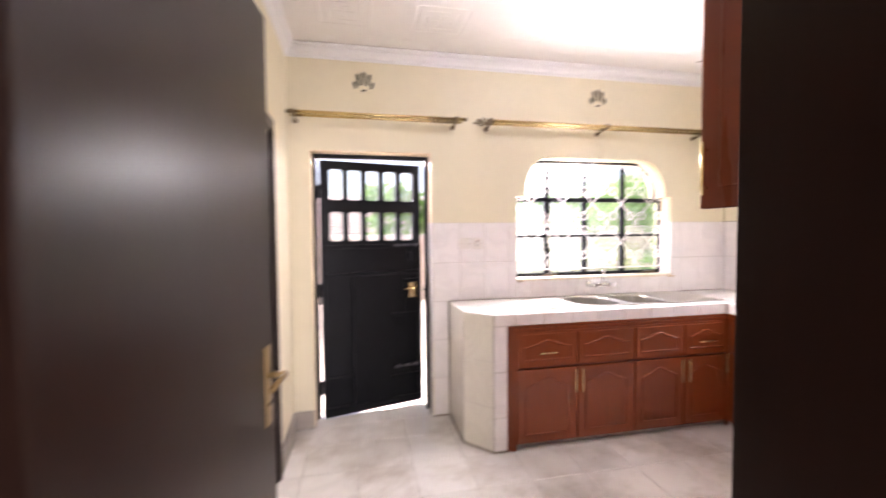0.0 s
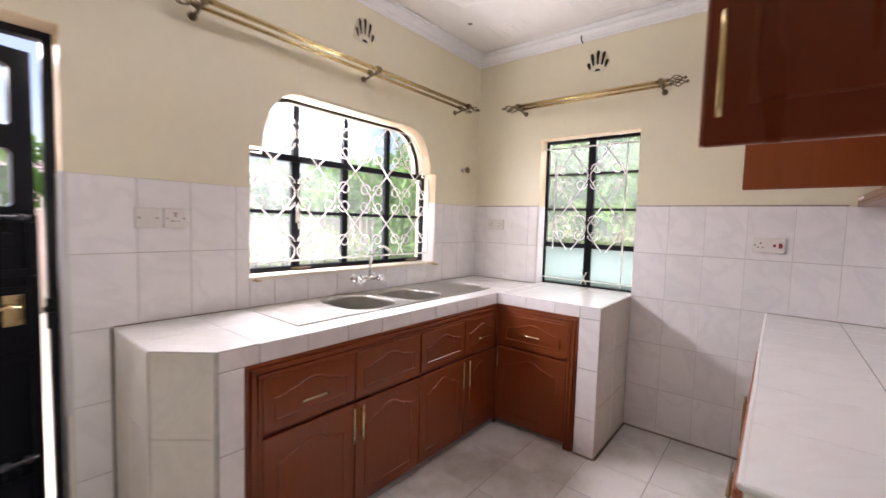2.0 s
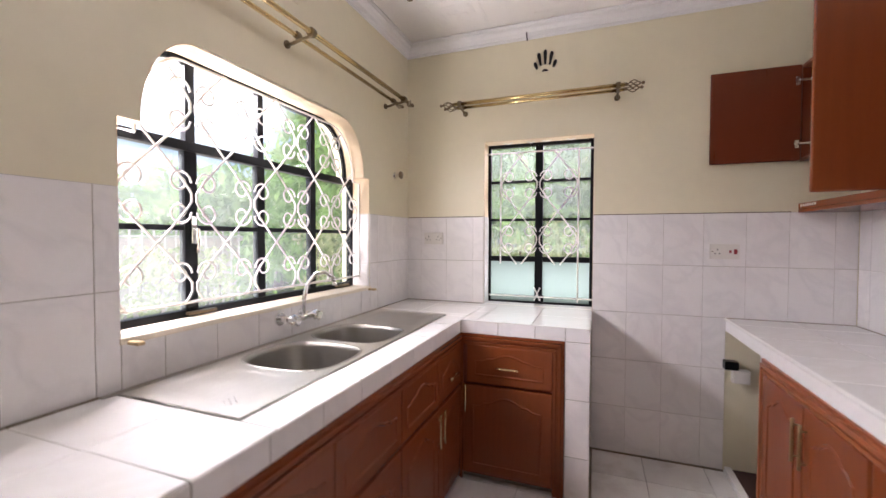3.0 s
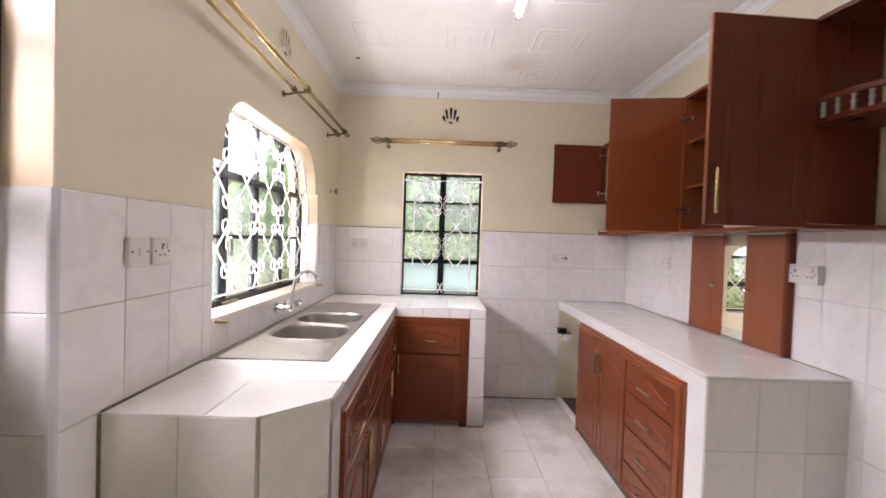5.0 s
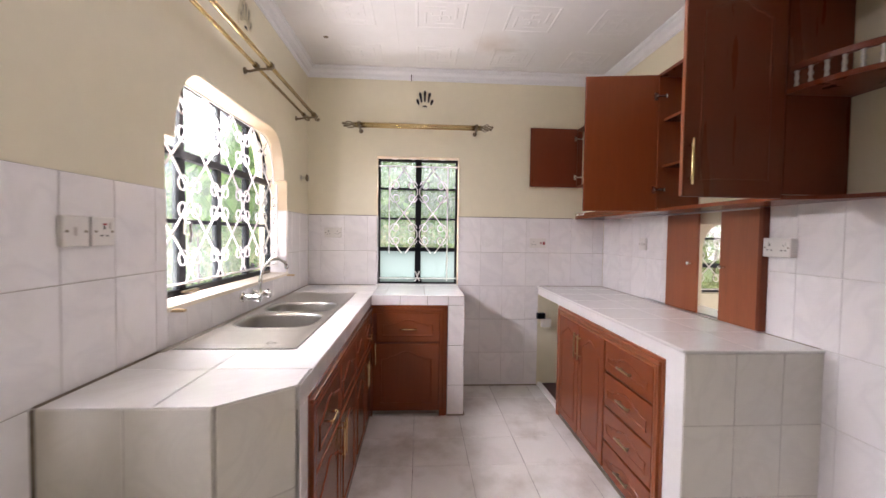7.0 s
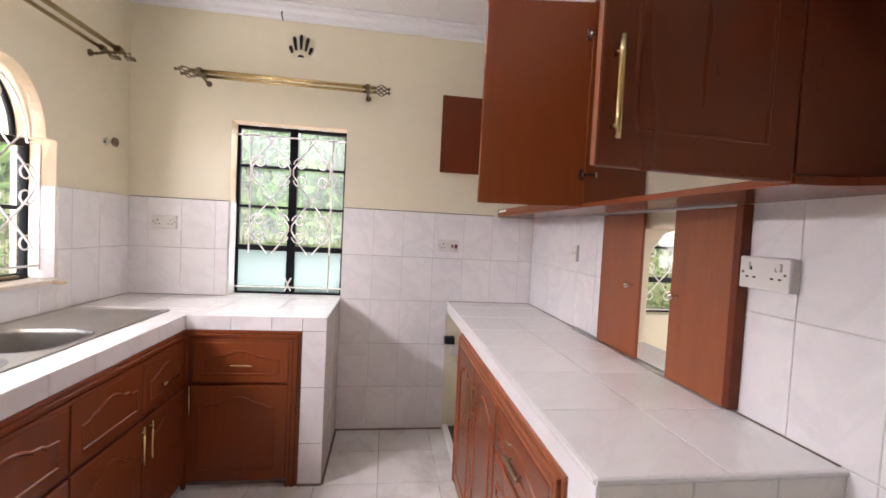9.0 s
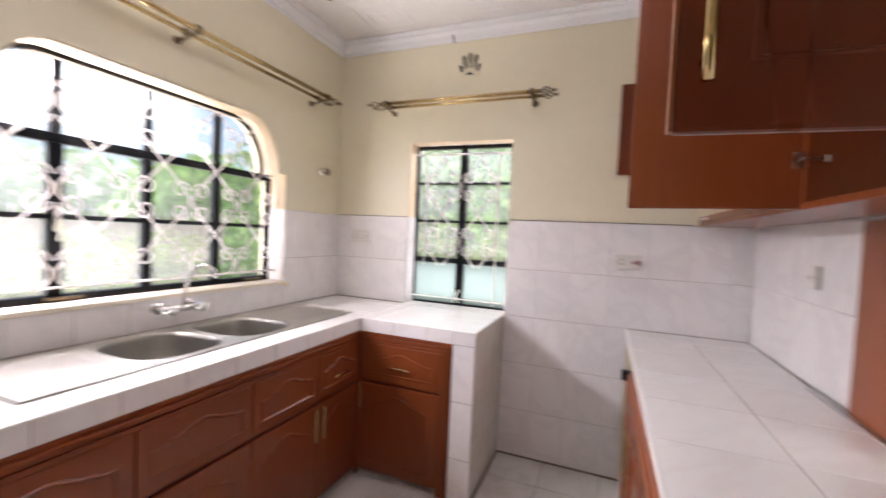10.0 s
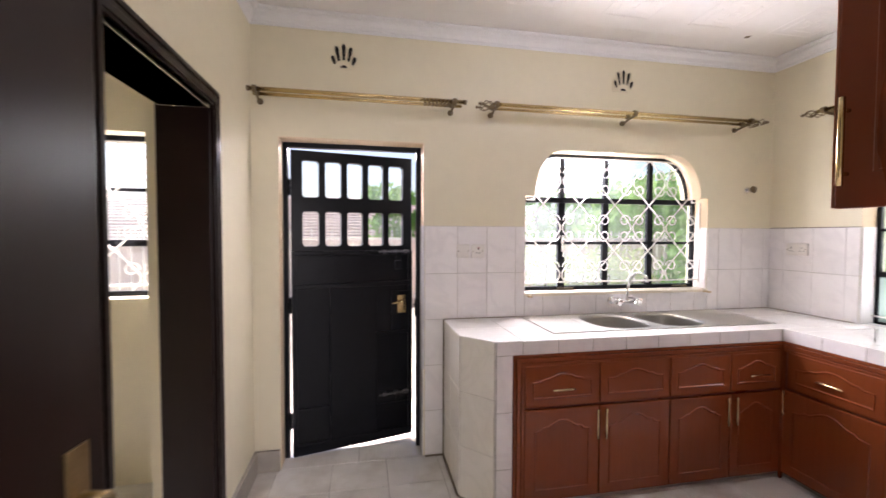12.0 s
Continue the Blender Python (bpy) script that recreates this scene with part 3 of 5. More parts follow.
for z in (1.335, 0.345):
    bm = bmesh.new()
    rod(bm, (0.56, -T - 0.02, z), (0.775, -T - 0.02, z), 0.007)
    for u in (0.60, 0.68, 0.75):
        box(bm, u - 0.012, -T - 0.03, z - 0.013, u + 0.012, -T, z + 0.013, 0.002)
    b_ob = part("bolt", bm, material("worn_bolt_steel", (0.10, 0.10, 0.11), 0.35, metal=0.8), steel, "worn sliding bolt")
    bm = bmesh.new()
    sweep(bm, [(0.69 + 0.022 * math.sin(a), -T - 0.035, z - 0.03 + 0.03 * math.cos(a)) for a in [i * 0.6 for i in range(11)]], (0, 1, 0), 0.004, 0, tube=True)
    if z > 1:
        box(bm, 0.665, -T - 0.05, z - 0.12, 0.715, -T - 0.022, z - 0.06, 0.006)
    part("padlock", bm, BLACK, steel, "hanging padlock")
bm = bmesh.new()
box(bm, 0.69, -T - 0.021, 0.905, 0.75, -T, 1.03, 0.003)
lp = part("lock_plate", bm, BRASS, steel, "brass lock plate")
bm = bmesh.new()
sweep(bm, [(0.72, -T - 0.01, 0.985), (0.72, -T - 0.045, 0.985), (0.69, -T - 0.05, 0.985), (0.645, -T - 0.045, 0.978)], (0, 0, 1), 0.008, 0, tube=True, n=8)
part("lever", bm, BRASS, steel, "brass lever handle", True)
for z in (0.25, 1.0, 1.75):
    bm = bmesh.new()
    rod(bm, (-0.012, -0.01, z - 0.05), (-0.012, -0.01, z + 0.05), 0.011)
    part("hinge", bm, BLACK, steel)
steel.matrix_basis = pose(DOOR_N[0] + 0.050, YF - 0.026, 0, 0, 0, 12.3)

# ---- windows ----


def bars(bm, axis, plane, depth, list_of):
    for p, q, r, s in list_of:
        if axis == "y":
            box(bm, p, plane, r, q, plane + depth, s, 0.002)
        else:
            box(bm, plane, p, r, plane + depth, q, s, 0.002)
    return bm


WY = 3.255
wn1 = thing("window_1", (0, 0, 0), "black steel window with arched corners above the sink", "window", "", "structure")
bm = bmesh.new()
bars(bm, "y", WY, 0.035, [(1.505, 1.530, 1.055, 1.73), (2.920, 2.945, 1.055, 1.73), (1.53, 2.92, 1.055, 1.083), (1.76, 2.66, 2.012, 2.036)])
sweep(bm, [(x, WY + 0.018, z) for x, z in arc(1.775, 1.72, 0.195, 0.303, 180, 90)], (0, 1, 0), 0.013, 0, tube=True, n=8)
sweep(bm, [(x, WY + 0.018, z) for x, z in arc(2.65, 1.727, 0.224, 0.296, 0, 90)], (0, 1, 0), 0.013, 0, tube=True, n=8)
part("window_frame", bm, BLACK, wn1)
bm = bmesh.new()
bars(bm, "y", WY - 0.004, 0.04, [(1.53, 2.92, 1.685, 1.722)])
part("transom", bm, BLACK, wn1)
for x, w in ((1.835, 0.026), (2.185, 0.022), (2.555, 0.022)):
    bm = bmesh.new()
    bars(bm, "y", WY, 0.032, [(x - w, x + w, 1.083, 1.685), (x - w * 0.75, x + w * 0.75, 1.722, 2.012)])
    part("mullion", bm, BLACK, wn1)
for a, b in ((1.53, 1.809), (1.861, 2.163), (2.207, 2.533), (2.577, 2.92)):
    bm = bmesh.new()
    bars(bm, "y", WY + 0.003, 0.022, [(a, b, 1.385, 1.405)])
    part("glazing_bar", bm, BLACK, wn1)
    for c, d in ((1.083, 1.385), (1.405, 1.685), (1.722, 2.012)):
        bm = bmesh.new()
        x0, x1 = (max(a, 1.60), min(b, 2.86)) if c > 1.7 else (a, b)
        box(bm, x0, WY + 0.012, c, x1, WY + 0.016, d)
        pane = part("pane", bm, HAZY, wn1)
        pane.visible_shadow = False
bm = bmesh.new()
box(bm, 1.50, YN - 0.012, 1.036, 2.95, WY, 1.056, 0.004)
part("window_sill", bm, material("cream_sill", (0.80, 0.72, 0.60), 0.5, var=0.08), wn1)
for x, s in ((1.86, -1), (2.80, 1)):
    bm = bmesh.new()
    box(bm, x - 0.06, WY - 0.03, 1.066, x + 0.06, WY - 0.008, 1.078, 0.003)
    part("window_stay", bm, DARKBRASS, wn1)
for x in (1.53, 2.92):
    bm = bmesh.new()
    box(bm, x - 0.011, YN - 0.06, 1.034, x + 0.011, YN + 0.03, 1.046, 0.003)
    part("sill_peg", bm, material("bare_wood_peg", (0.55, 0.40, 0.22), 0.6), wn1)

bm = bmesh.new()
box(bm, 1.826, WY - 0.016, 1.335, 1.846, WY - 0.003, 1.44, 0.003)
sweep(bm, [(1.836, WY - 0.016, 1.39), (1.836, WY - 0.034, 1.39), (1.836, WY - 0.038, 1.34), (1.832, WY - 0.036, 1.30)], (1, 0, 0), 0.006, 0, tube=True, n=8)
part("casement_handle", bm, HINGE, wn1, "bright steel casement handle")

WX = 3.615
wn2 = thing("window_2", (0, 0, 0), "narrow black steel window with frosted lower panes", "window", "", "structure")
bm = bmesh.new()
bars(bm, "x", WX, 0.035, [(1.82, 1.842, 0.90, 2.03), (2.520, 2.542, 0.90, 2.03), (1.842, 2.52, 2.005, 2.03), (1.842, 2.52, 0.90, 0.915)])
part("window_frame", bm, BLACK, wn2)
bm = bmesh.new()
bars(bm, "x", WX - 0.004, 0.04, [(2.152, 2.204, 0.915, 2.005)])
part("mullion", bm, BLACK, wn2)
for a, b in ((1.842, 2.152), (2.204, 2.52)):
    bm = bmesh.new()
    bars(bm, "x", WX, 0.035, [(a, b, 1.195, 1.232)])
    part("transom", bm, BLACK, wn2)
    for c in (1.482, 1.752):
        bm = bmesh.new()
        bars(bm, "x", WX + 0.003, 0.022, [(a, b, c, c + 0.018)])
        part("glazing_bar", bm, BLACK, wn2)
    for c, d in ((0.915, 1.195), (1.232, 1.482), (1.50, 1.752), (1.77, 2.005)):
        bm = bmesh.new()
        box(bm, WX + 0.012, a, c, WX + 0.016, b, d)
        pane = part("pane", bm, FROST if c < 1.0 else VEILED, wn2, "frosted pane" if c < 1.0 else "")
        pane.visible_shadow = False
bm = bmesh.new()
box(bm, WX - 0.02, 2.14, 0.91, WX, 2.20, 0.96, 0.004)
part("window_catch", bm, BLACK, wn2)

for nm, axis, hole, plane, lab in (("window_3", "y", WIN_P, WY, "black steel store window"), ("window_4", "x", WIN_D, WX, "black steel window of the next room")):
    wn = thing(nm, (0, 0, 0), lab, "window", "", "structure")
    bm = bmesh.new()
    u0, u1, c, d = hole
    bars(bm, axis, plane, 0.03, [(u0, u0 + 0.03, c, d), (u1 - 0.03, u1, c, d), (u0 + 0.03, u1 - 0.03, c, c + 0.03), (u0 + 0.03, u1 - 0.03, d - 0.03, d), (u0 + 0.03, u1 - 0.03, (c * 2 + d) / 3 - 0.02, (c * 2 + d) / 3 + 0.02), (u0 + 0.03, u1 - 0.03, (c + d * 2) / 3 - 0.01, (c + d * 2) / 3 + 0.01)])
    part("window_frame", bm, BLACK, wn)
    bm = bmesh.new()
    if axis == "y":
        box(bm, u0 + 0.03, plane + 0.01, c + 0.03, u1 - 0.03, plane + 0.014, d - 0.03)
    else:
        box(bm, plane + 0.01, u0 + 0.03, c + 0.03, plane + 0.014, u1 - 0.03, d - 0.03)
    pane = part("pane", bm, DOORGLASS, wn)
    pane.visible_shadow = False


def spiral(cx, cz, r, a0, turns, sign, n=16):
    return [(cx + (r * (1 - 0.62 * i / n)) * math.cos(a0 + sign * turns * 2 * math.pi * i / n), cz + (r * (1 - 0.62 * i / n)) * math.sin(a0 + sign * turns * 2 * math.pi * i / n)) for i in range(n + 1)]


def grille(axis, plane, u0, cols, pitch, group_z, z0, z1, inside, label, rims, period, r, name="window_grille"):
    """White wrought bars: crossing wavy bars between the columns, with scrolls where they meet."""
    g = thing(name, (0, 0, 0), label, "window grille")

    def at(u, z):
        return (u, plane, z) if axis == "y" else (plane, u, z)
    nv = (0, 1, 0) if axis == "y" else (1, 0, 0)

    def wave(z):
        ph = ((z - group_z) / period) % 2.0
        tri = 1 - 2 * ph if ph <= 1 else 2 * ph - 3
        return max(-1, min(1, 0.75 * tri * 1.12 + 0.25 * math.cos(math.pi * ph)))
    for k in range(cols):
        for sgn in (1, -1):
            pts = []
            run = []
            for i in range(61):
                z = z0 + (z1 - z0) * i / 60
                u = u0 + pitch * (k + 0.5) + sgn * wave(z) * (pitch / 2 - 0.010)
                if inside(u, z):
                    run.append(at(u, z))
                else:
                    if len(run) > 2:
                        pts.append(run)
                    run = []
            if len(run) > 2:
                pts.append(run)
            for run in pts:
                bm = bmesh.new()
                sweep(bm, run, nv, r, 0, tube=True, n=6)
                part("bar", bm, WHITEMETAL, g)
    for k in range(cols + 1):
        for row in range(-2, 4):
            zg = group_z + period * row
            uc = u0 + pitch * k
            for su in (1, -1):
                for sz in (1, -1):
                    c = (uc + su * 0.056, zg + sz * 0.054)
                    if (su > 0 and k == cols) or (su < 0 and k == 0) or not inside(c[0], c[1] + 0.04) or not inside(c[0] + 0.04 * su, c[1]) or c[1] - 0.02 < z0:
                        continue
                    bm = bmesh.new()
                    sweep(bm, [at(*p) for p in spiral(c[0], c[1], 0.045, math.pi if su > 0 else 0, 1.15, -su * sz)], nv, r * 0.9, 0, tube=True, n=6)
                    part("scroll", bm, WHITEMETAL, g)
    for rim_pts in rims:
        bm = bmesh.new()
        sweep(bm, [at(*p) for p in rim_pts], nv, r * 1.1, 0, tube=True, n=6)
        part("rim", bm, WHITEMETAL, g)
    return g


def in_arch(u, z):
    if not (1.525 < u < 2.93 and 1.10 < z < 2.005):
        return False
    if z > 1.70 and u < 1.775:
        return ((u - 1.775) / 0.17) ** 2 + ((z - 1.70) / 0.29) ** 2 < 1
    if z > 1.70 and u > 2.65:
        return ((u - 2.65) / 0.21) ** 2 + ((z - 1.70) / 0.29) ** 2 < 1
    return True


rim = [(1.52, 1.10), (1.52, 1.70), (1.60, 1.70)] + arc(1.775, 1.70, 0.175, 0.295, 180, 90) + arc(2.65, 1.70, 0.215, 0.295, 90, 0) + [(2.935, 1.70), (2.935, 1.10)]
grille("y", 3.205, 1.53, 5, 0.278, 1.505, 1.10, 2.0, in_arch, "white wrought iron window grille with scrolls", [rim, [(1.51, 1.12), (2.94, 1.12)]], 0.332, 0.0049)
grille("x", 3.565, 1.915, 2, 0.262, 1.73, 1.18, 1.955, lambda u, z: 1.90 < u < 2.45, "white wrought iron grille in the narrow window", [[(1.915, 0.93), (1.915, 1.955)], [(2.437, 1.18), (2.437, 1.955)], [(1.82, 1.955), (2.54, 1.955)], [(1.82, 0.955), (2.52, 0.955)], [(2.18 - 0.02, 0.93), (2.18 + 0.02, 1.02)], [(2.18 + 0.02, 0.93), (2.18 - 0.02, 1.02)]], 0.38, 0.0048)
grille("y", 3.205, WIN_P[0] + 0.03, 2, 0.285, 1.52, 1.12, 1.98, lambda u, z: WIN_P[0] < u < WIN_P[1], "white wrought iron grille in the store window", [[(WIN_P[0], 1.15), (WIN_P[1], 1.15)], [(WIN_P[0], 1.98), (WIN_P[1], 1.98)]], 0.332, 0.0055)

grille("x", 3.565, WIN_D[0] + 0.02, 3, 0.27, 1.25, WIN_D[2] + 0.03, WIN_D[3] - 0.03, lambda u, z: WIN_D[0] < u < WIN_D[1], "white wrought iron grille in the next room's window", [[(WIN_D[0], WIN_D[2] + 0.03), (WIN_D[1], WIN_D[2] + 0.03)], [(WIN_D[0], WIN_D[3] - 0.03), (WIN_D[1], WIN_D[3] - 0.03)]], 0.332, 0.0055)

# ---- counters ----
CT = 0.893


def clipped_top(parent, poly_fn, us, vs, hole, mat):
    lay(parent, (0, 0, CT), (1, 0, 0), (0, 1, 0), us, vs, mat, holes=hole, grout=GROUT, skip=poly_fn)


SINK = (1.475, 2.985, 2.635, 3.095)
cn = thing("tiled_counter", (2.2, 2.8, 0), "white tiled masonry counter with a chamfered end, under the windows", "kitchen counter")
bm = bmesh.new()
zt, zb = CT, 0.826
for x0, y0, x1, y1 in ((1.105, 2.519, SINK[0] + 0.02, YN), (SINK[1] - 0.02, 2.519, XE, YN), (SINK[0] + 0.02, 2.519, SINK[1] - 0.02, SINK[2] + 0.02), (SINK[0] + 0.02, SINK[3] - 0.02, SINK[1] - 0.02, YN), (2.898, 1.829, XE, 2.519)):
    box(bm, x0, y0, zb, x1, y1, zt)
part("slab", bm, PALEGROUT, cn)
bm = bmesh.new()
prism(bm, [(0.955, YN), (0.955, 2.689), (1.105, 2.523), (1.195, 2.519), (1.195, YN)], "z", 0.0, zt - 0.0005)
part("end_block", bm, PALEGROUT, cn)
bm = bmesh.new()
box(bm, 2.898, 1.829, 0, XE, 1.945, zb)
part("end_post", bm, PALEGROUT, cn)
# chamfered corner of the top
bm = bmesh.new()
prism(bm, [(0.951, 2.836), (0.951, 2.6895), (1.1035, 2.5195), (1.247, 2.5195), (1.247, 2.836)], "z", CT, CT + 0.007)
part("tile", bm, TOPTILE, cn)
clipped_top(cn, None, [0.948, 1.247, 1.548, 1.849, 2.15, 2.451, 2.752, 3.053, 3.354, XE], [2.511, 2.838, YN], [SINK, (0.948, 1.249, 2.511, 2.838)], TOPTILE)
clipped_top(cn, None, [2.89, 3.19, XE], [1.822, 2.12, 2.42, 2.511], [], TOPTILE)
AP = [0.826, 0.898]
lay(cn, (0, 2.519, 0), (1, 0, 0), (0, 0, 1), [1.105, 1.25, 1.45, 1.65, 1.85, 2.05, 2.25, 2.45, 2.65, 2.882], AP, TILE, grout=GROUT)
lay(cn, (2.898, 0, 0), (0, -1, 0), (0, 0, 1), [-2.511, -2.30, -2.10, -1.945, -1.822], AP, TILE, grout=GROUT)
lay(cn, (0, 2.519, 0), (1, 0, 0), (0, 0, 1), [1.105, 1.195], [0, 0.226, 0.526, 0.826], TILE, grout=GROUT)
lay(cn, (2.898, 0, 0), (0, -1, 0), (0, 0, 1), [-1.945, -1.822], [0, 0.226, 0.526, 0.826], TILE, grout=GROUT)
lay(cn, (0.955, 0, 0), (0, -1, 0), (0, 0, 1), [-YN + 0.007, -2.91, -2.689], [0, 0.29, 0.593, 0.897], SIDETILE, grout=SIDEGROUT)
L = math.hypot(0.15, 0.166)
lay(cn, (0.955, 2.689, 0), (0.15 / L, -0.166 / L, 0), (0, 0, 1), [0.004, L - 0.004], [0, 0.29, 0.593, 0.897], SIDETILE, grout=SIDEGROUT)
lay(cn, (0, 1.829, 0), (1, 0, 0), (0, 0, 1), [2.891, 3.19, XE - 0.007], [0, 0.296, 0.596, 0.898], SIDETILE, grout=SIDEGROUT)

cs = thing("tiled_counter", (2.5, 0.8, 0), "white tiled masonry counter with an open bay, against the south wall", "kitchen counter")
EDGE = material("white_plaster_edge", (0.80, 0.79, 0.77), 0.4, var=0.04, scale=6)
for nm, x0, y0, z0, x1, y1, z1 in (("slab", 1.455, YS, 0.826, XE, 1.09, CT), ("end_wall", 1.455, YS, 0.0, 1.575, 1.09, 0.826), ("partition", 2.915, YS, 0.0, 2.955, 1.09, 0.826), ("back_wall", 1.575, YS, 0.0, 2.915, 0.56, 0.826), ("kerb", 2.955, 1.05, 0.0, 3.49, 1.085, 0.03)):
    bm = bmesh.new()
    box(bm, x0, y0, z0, x1, y1, z1)
    part(nm, bm, EDGE, cs)
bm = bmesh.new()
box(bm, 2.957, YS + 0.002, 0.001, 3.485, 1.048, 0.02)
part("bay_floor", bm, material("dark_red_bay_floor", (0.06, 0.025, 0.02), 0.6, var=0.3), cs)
bm = bmesh.new()
sweep(bm, [(1.449, 1.094, 0.893), (XE, 1.094, 0.893)], (0, 0, 1), 0.007, 0, tube=True, n=8)
sweep(bm, [(1.449, YS, 0.893), (1.449, 1.094, 0.893)], (0, 0, 1), 0.007, 0, tube=True, n=8)
part("edge_trim", bm, material("grey_white_edge_trim", (0.70, 0.69, 0.66), 0.35, var=0.08), cs)
clipped_top(cs, None, [1.450, 1.765, 2.075, 2.38, 2.69, 3.0, 3.30, XE], [YS, 0.79, 1.092], [], TOPTILE)
lay(cs, (1.455, 0, 0), (0, -1, 0), (0, 0, 1), [-1.09, -0.875, -0.672, -YS - 0.004], [0, 0.29, 0.59, 0.886], SIDETILE, grout=SIDEGROUT)

# ---- cabinets ----


def frame_of(origin, u, n):
    """Turns a front's own axes (x along, y out, z up) into the room's."""
    u, n = Vector(u), Vector(n)
    m = Matrix((u, n, (0, 0, 1))).transposed().to_4x4()
    return Matrix.Translation(origin) @ m


def cathedral(w, h, inset, rise):
    """The routed line of a front: a flat oblong with a bell-shaped top."""
    a, b, c, d = inset, w - inset, inset, h - inset
    m = w / 2
    top = d - rise
    s = min(0.30 * w, 0.15)
    pts = [(a, c), (b, c), (b, top)]
    prof = [(1.0, 0.0), (0.92, 0.10), (0.82, 0.32), (0.72, 0.34), (0.60, 0.36), (0.36, 0.74), (0.16, 0.95), (0.0, 1.0)]
    pts += [(m + s * f, top + rise * g) for f, g in prof]
    pts += [(m - s * f, top + rise * g) for f, g in prof[-2::-1]]
    pts += [(a, top)]
    return pts


def front(name, m, w, h, parent, mat=CHERRY, inset=0.055, rise=0.05, line=True, handle=None, label="", metal=BRASS):
    """A moulded door or drawer front, its lower left corner at m's origin, with its handle."""
    bm = bmesh.new()
    box(bm, 0.002, 0.0, 0.002, w - 0.002, 0.018, h - 0.002, 0.006)
    if line:
        pts = [(x, 0.018, z) for x, z in cathedral(w, h, inset, rise)]
        sweep(bm, pts, (0, 1, 0), 0.0062, 0.004 if mat == CHERRY else 0.0016, closed=True)
    bm.transform(m)
    ob = part(name, bm, mat, parent, label)
    if handle:
        u, z, length, upright = handle
        bm = bmesh.new()
        d = (0, 0, length / 2) if upright else (length / 2, 0, 0)
        d = Vector(d)
        c = Vector((u, 0.038, z))
        sweep(bm, [c - d, c - d * 0.5, c, c + d * 0.5, c + d], (0, 1, 0), 0.0058, 0, tube=True, n=8)
        for k in (-0.72, 0.72):
            rod(bm, c + d * k - Vector((0, 0.022, 0)), c + d * k, 0.004, 8)
        bm.transform(m)
        part("handle", bm, metal, ob, "brass bar handle", True)
    return ob


def face_frame(bm, w, z0, z1, left, right, top, bottom=0.0):
    """Stepped wooden frame round a set of fronts, in the front's own axes."""
    for d, e, out in ((0.0, 0.015, 0.012), (0.0155, 0.031, 0.024), (0.0315, 0.041, 0.015), (0.0415, 0.058, 0.020)):
        if left > d:
            box(bm, d, 0, z0, min(e, left), out, z1 - e - 0.0005, 0.003)
        if right > d:
            box(bm, w - min(e, right), 0, z0, w - d, out, z1 - e - 0.0005, 0.003)
        if top > d:
            box(bm, min(d, left), 0, z1 - min(e, top), w - min(d, right), out, z1 - d, 0.003)
    return bm


def base_cabinet(name, label, m, w, doors, drawers, left, right, z0=0.035, z1=0.826, group="kitchen base cabinets", metal=BRASS, rail=CHERRY):
    ob = thing(name, tuple(m @ Vector((w / 2, 0, 0))), label, "kitchen cabinet", group)
    bm = bmesh.new()
    box(bm, 0.0, -0.02, z0, w, 0.0, z1)
    bm.transform(m)
    part("carcass", bm, CHERRYDARK, ob)
    bm = bmesh.new()
    face_frame(bm, w, 0.0 if left else z0, z1, left, right, 0.058)
    bm.transform(m)
    part("face_frame", bm, rail, ob)
    for a, b, c, d, hd in doors:
        front("door", m @ pose(a, 0.002, c), b - a, d - c, ob, rise=0.055, inset=0.062, handle=hd, metal=metal)
    for a, b, c, d, hd in drawers:
        front("drawer", m @ pose(a, 0.002, c), b - a, d - c, ob, rise=0.04, inset=0.05, handle=hd, metal=metal)
    return ob


MN = frame_of((1.197, 2.521, 0), (1, 0, 0), (0, -1, 0))
base_cabinet("base_cabinet", "cherry brown base cabinet with arched panels and brass handles", MN, 0.925,
             [(0.058, 0.489, 0.04, 0.535, (0.412, 0.40, 0.16, True)), (0.491, 0.924, 0.04, 0.535, (0.03, 0.40, 0.16, True))],
             [(0.058, 0.489, 0.545, 0.77, (0.215, 0.095, 0.125, False)), (0.491, 0.924, 0.545, 0.77, None)], 0.058, 0.0)
MN2 = frame_of((2.122, 2.521, 0), (1, 0, 0), (0, -1, 0))
base_cabinet("base_cabinet", "cherry brown base cabinet under the sink, with arched panels", MN2, 0.776,
             [(0.001, 0.398, 0.04, 0.535, (0.37, 0.40, 0.16, True)), (0.40, 0.755, 0.04, 0.535, (0.03, 0.40, 0.16, True))],
             [(0.001, 0.398, 0.545, 0.77, None), (0.40, 0.755, 0.545, 0.77, (0.18, 0.095, 0.125, False))], 0.0, 0.018)
MR = frame_of((2.900, 2.519, 0), (0, -1, 0), (-1, 0, 0))
base_cabinet("base_cabinet", "cherry brown corner base cabinet with one drawer and one door", MR, 0.572,
             [(0.022, 0.514, 0.04, 0.545, (0.022, 0.43, 0.15, True))],
             [(0.045, 0.514, 0.553, 0.77, (0.235, 0.10, 0.125, False))], 0.022, 0.058)
# South face frame takes a lighter wood colour to imitate window light on it.
MS = frame_of((2.915, 1.088, 0), (-1, 0, 0), (0, 1, 0))
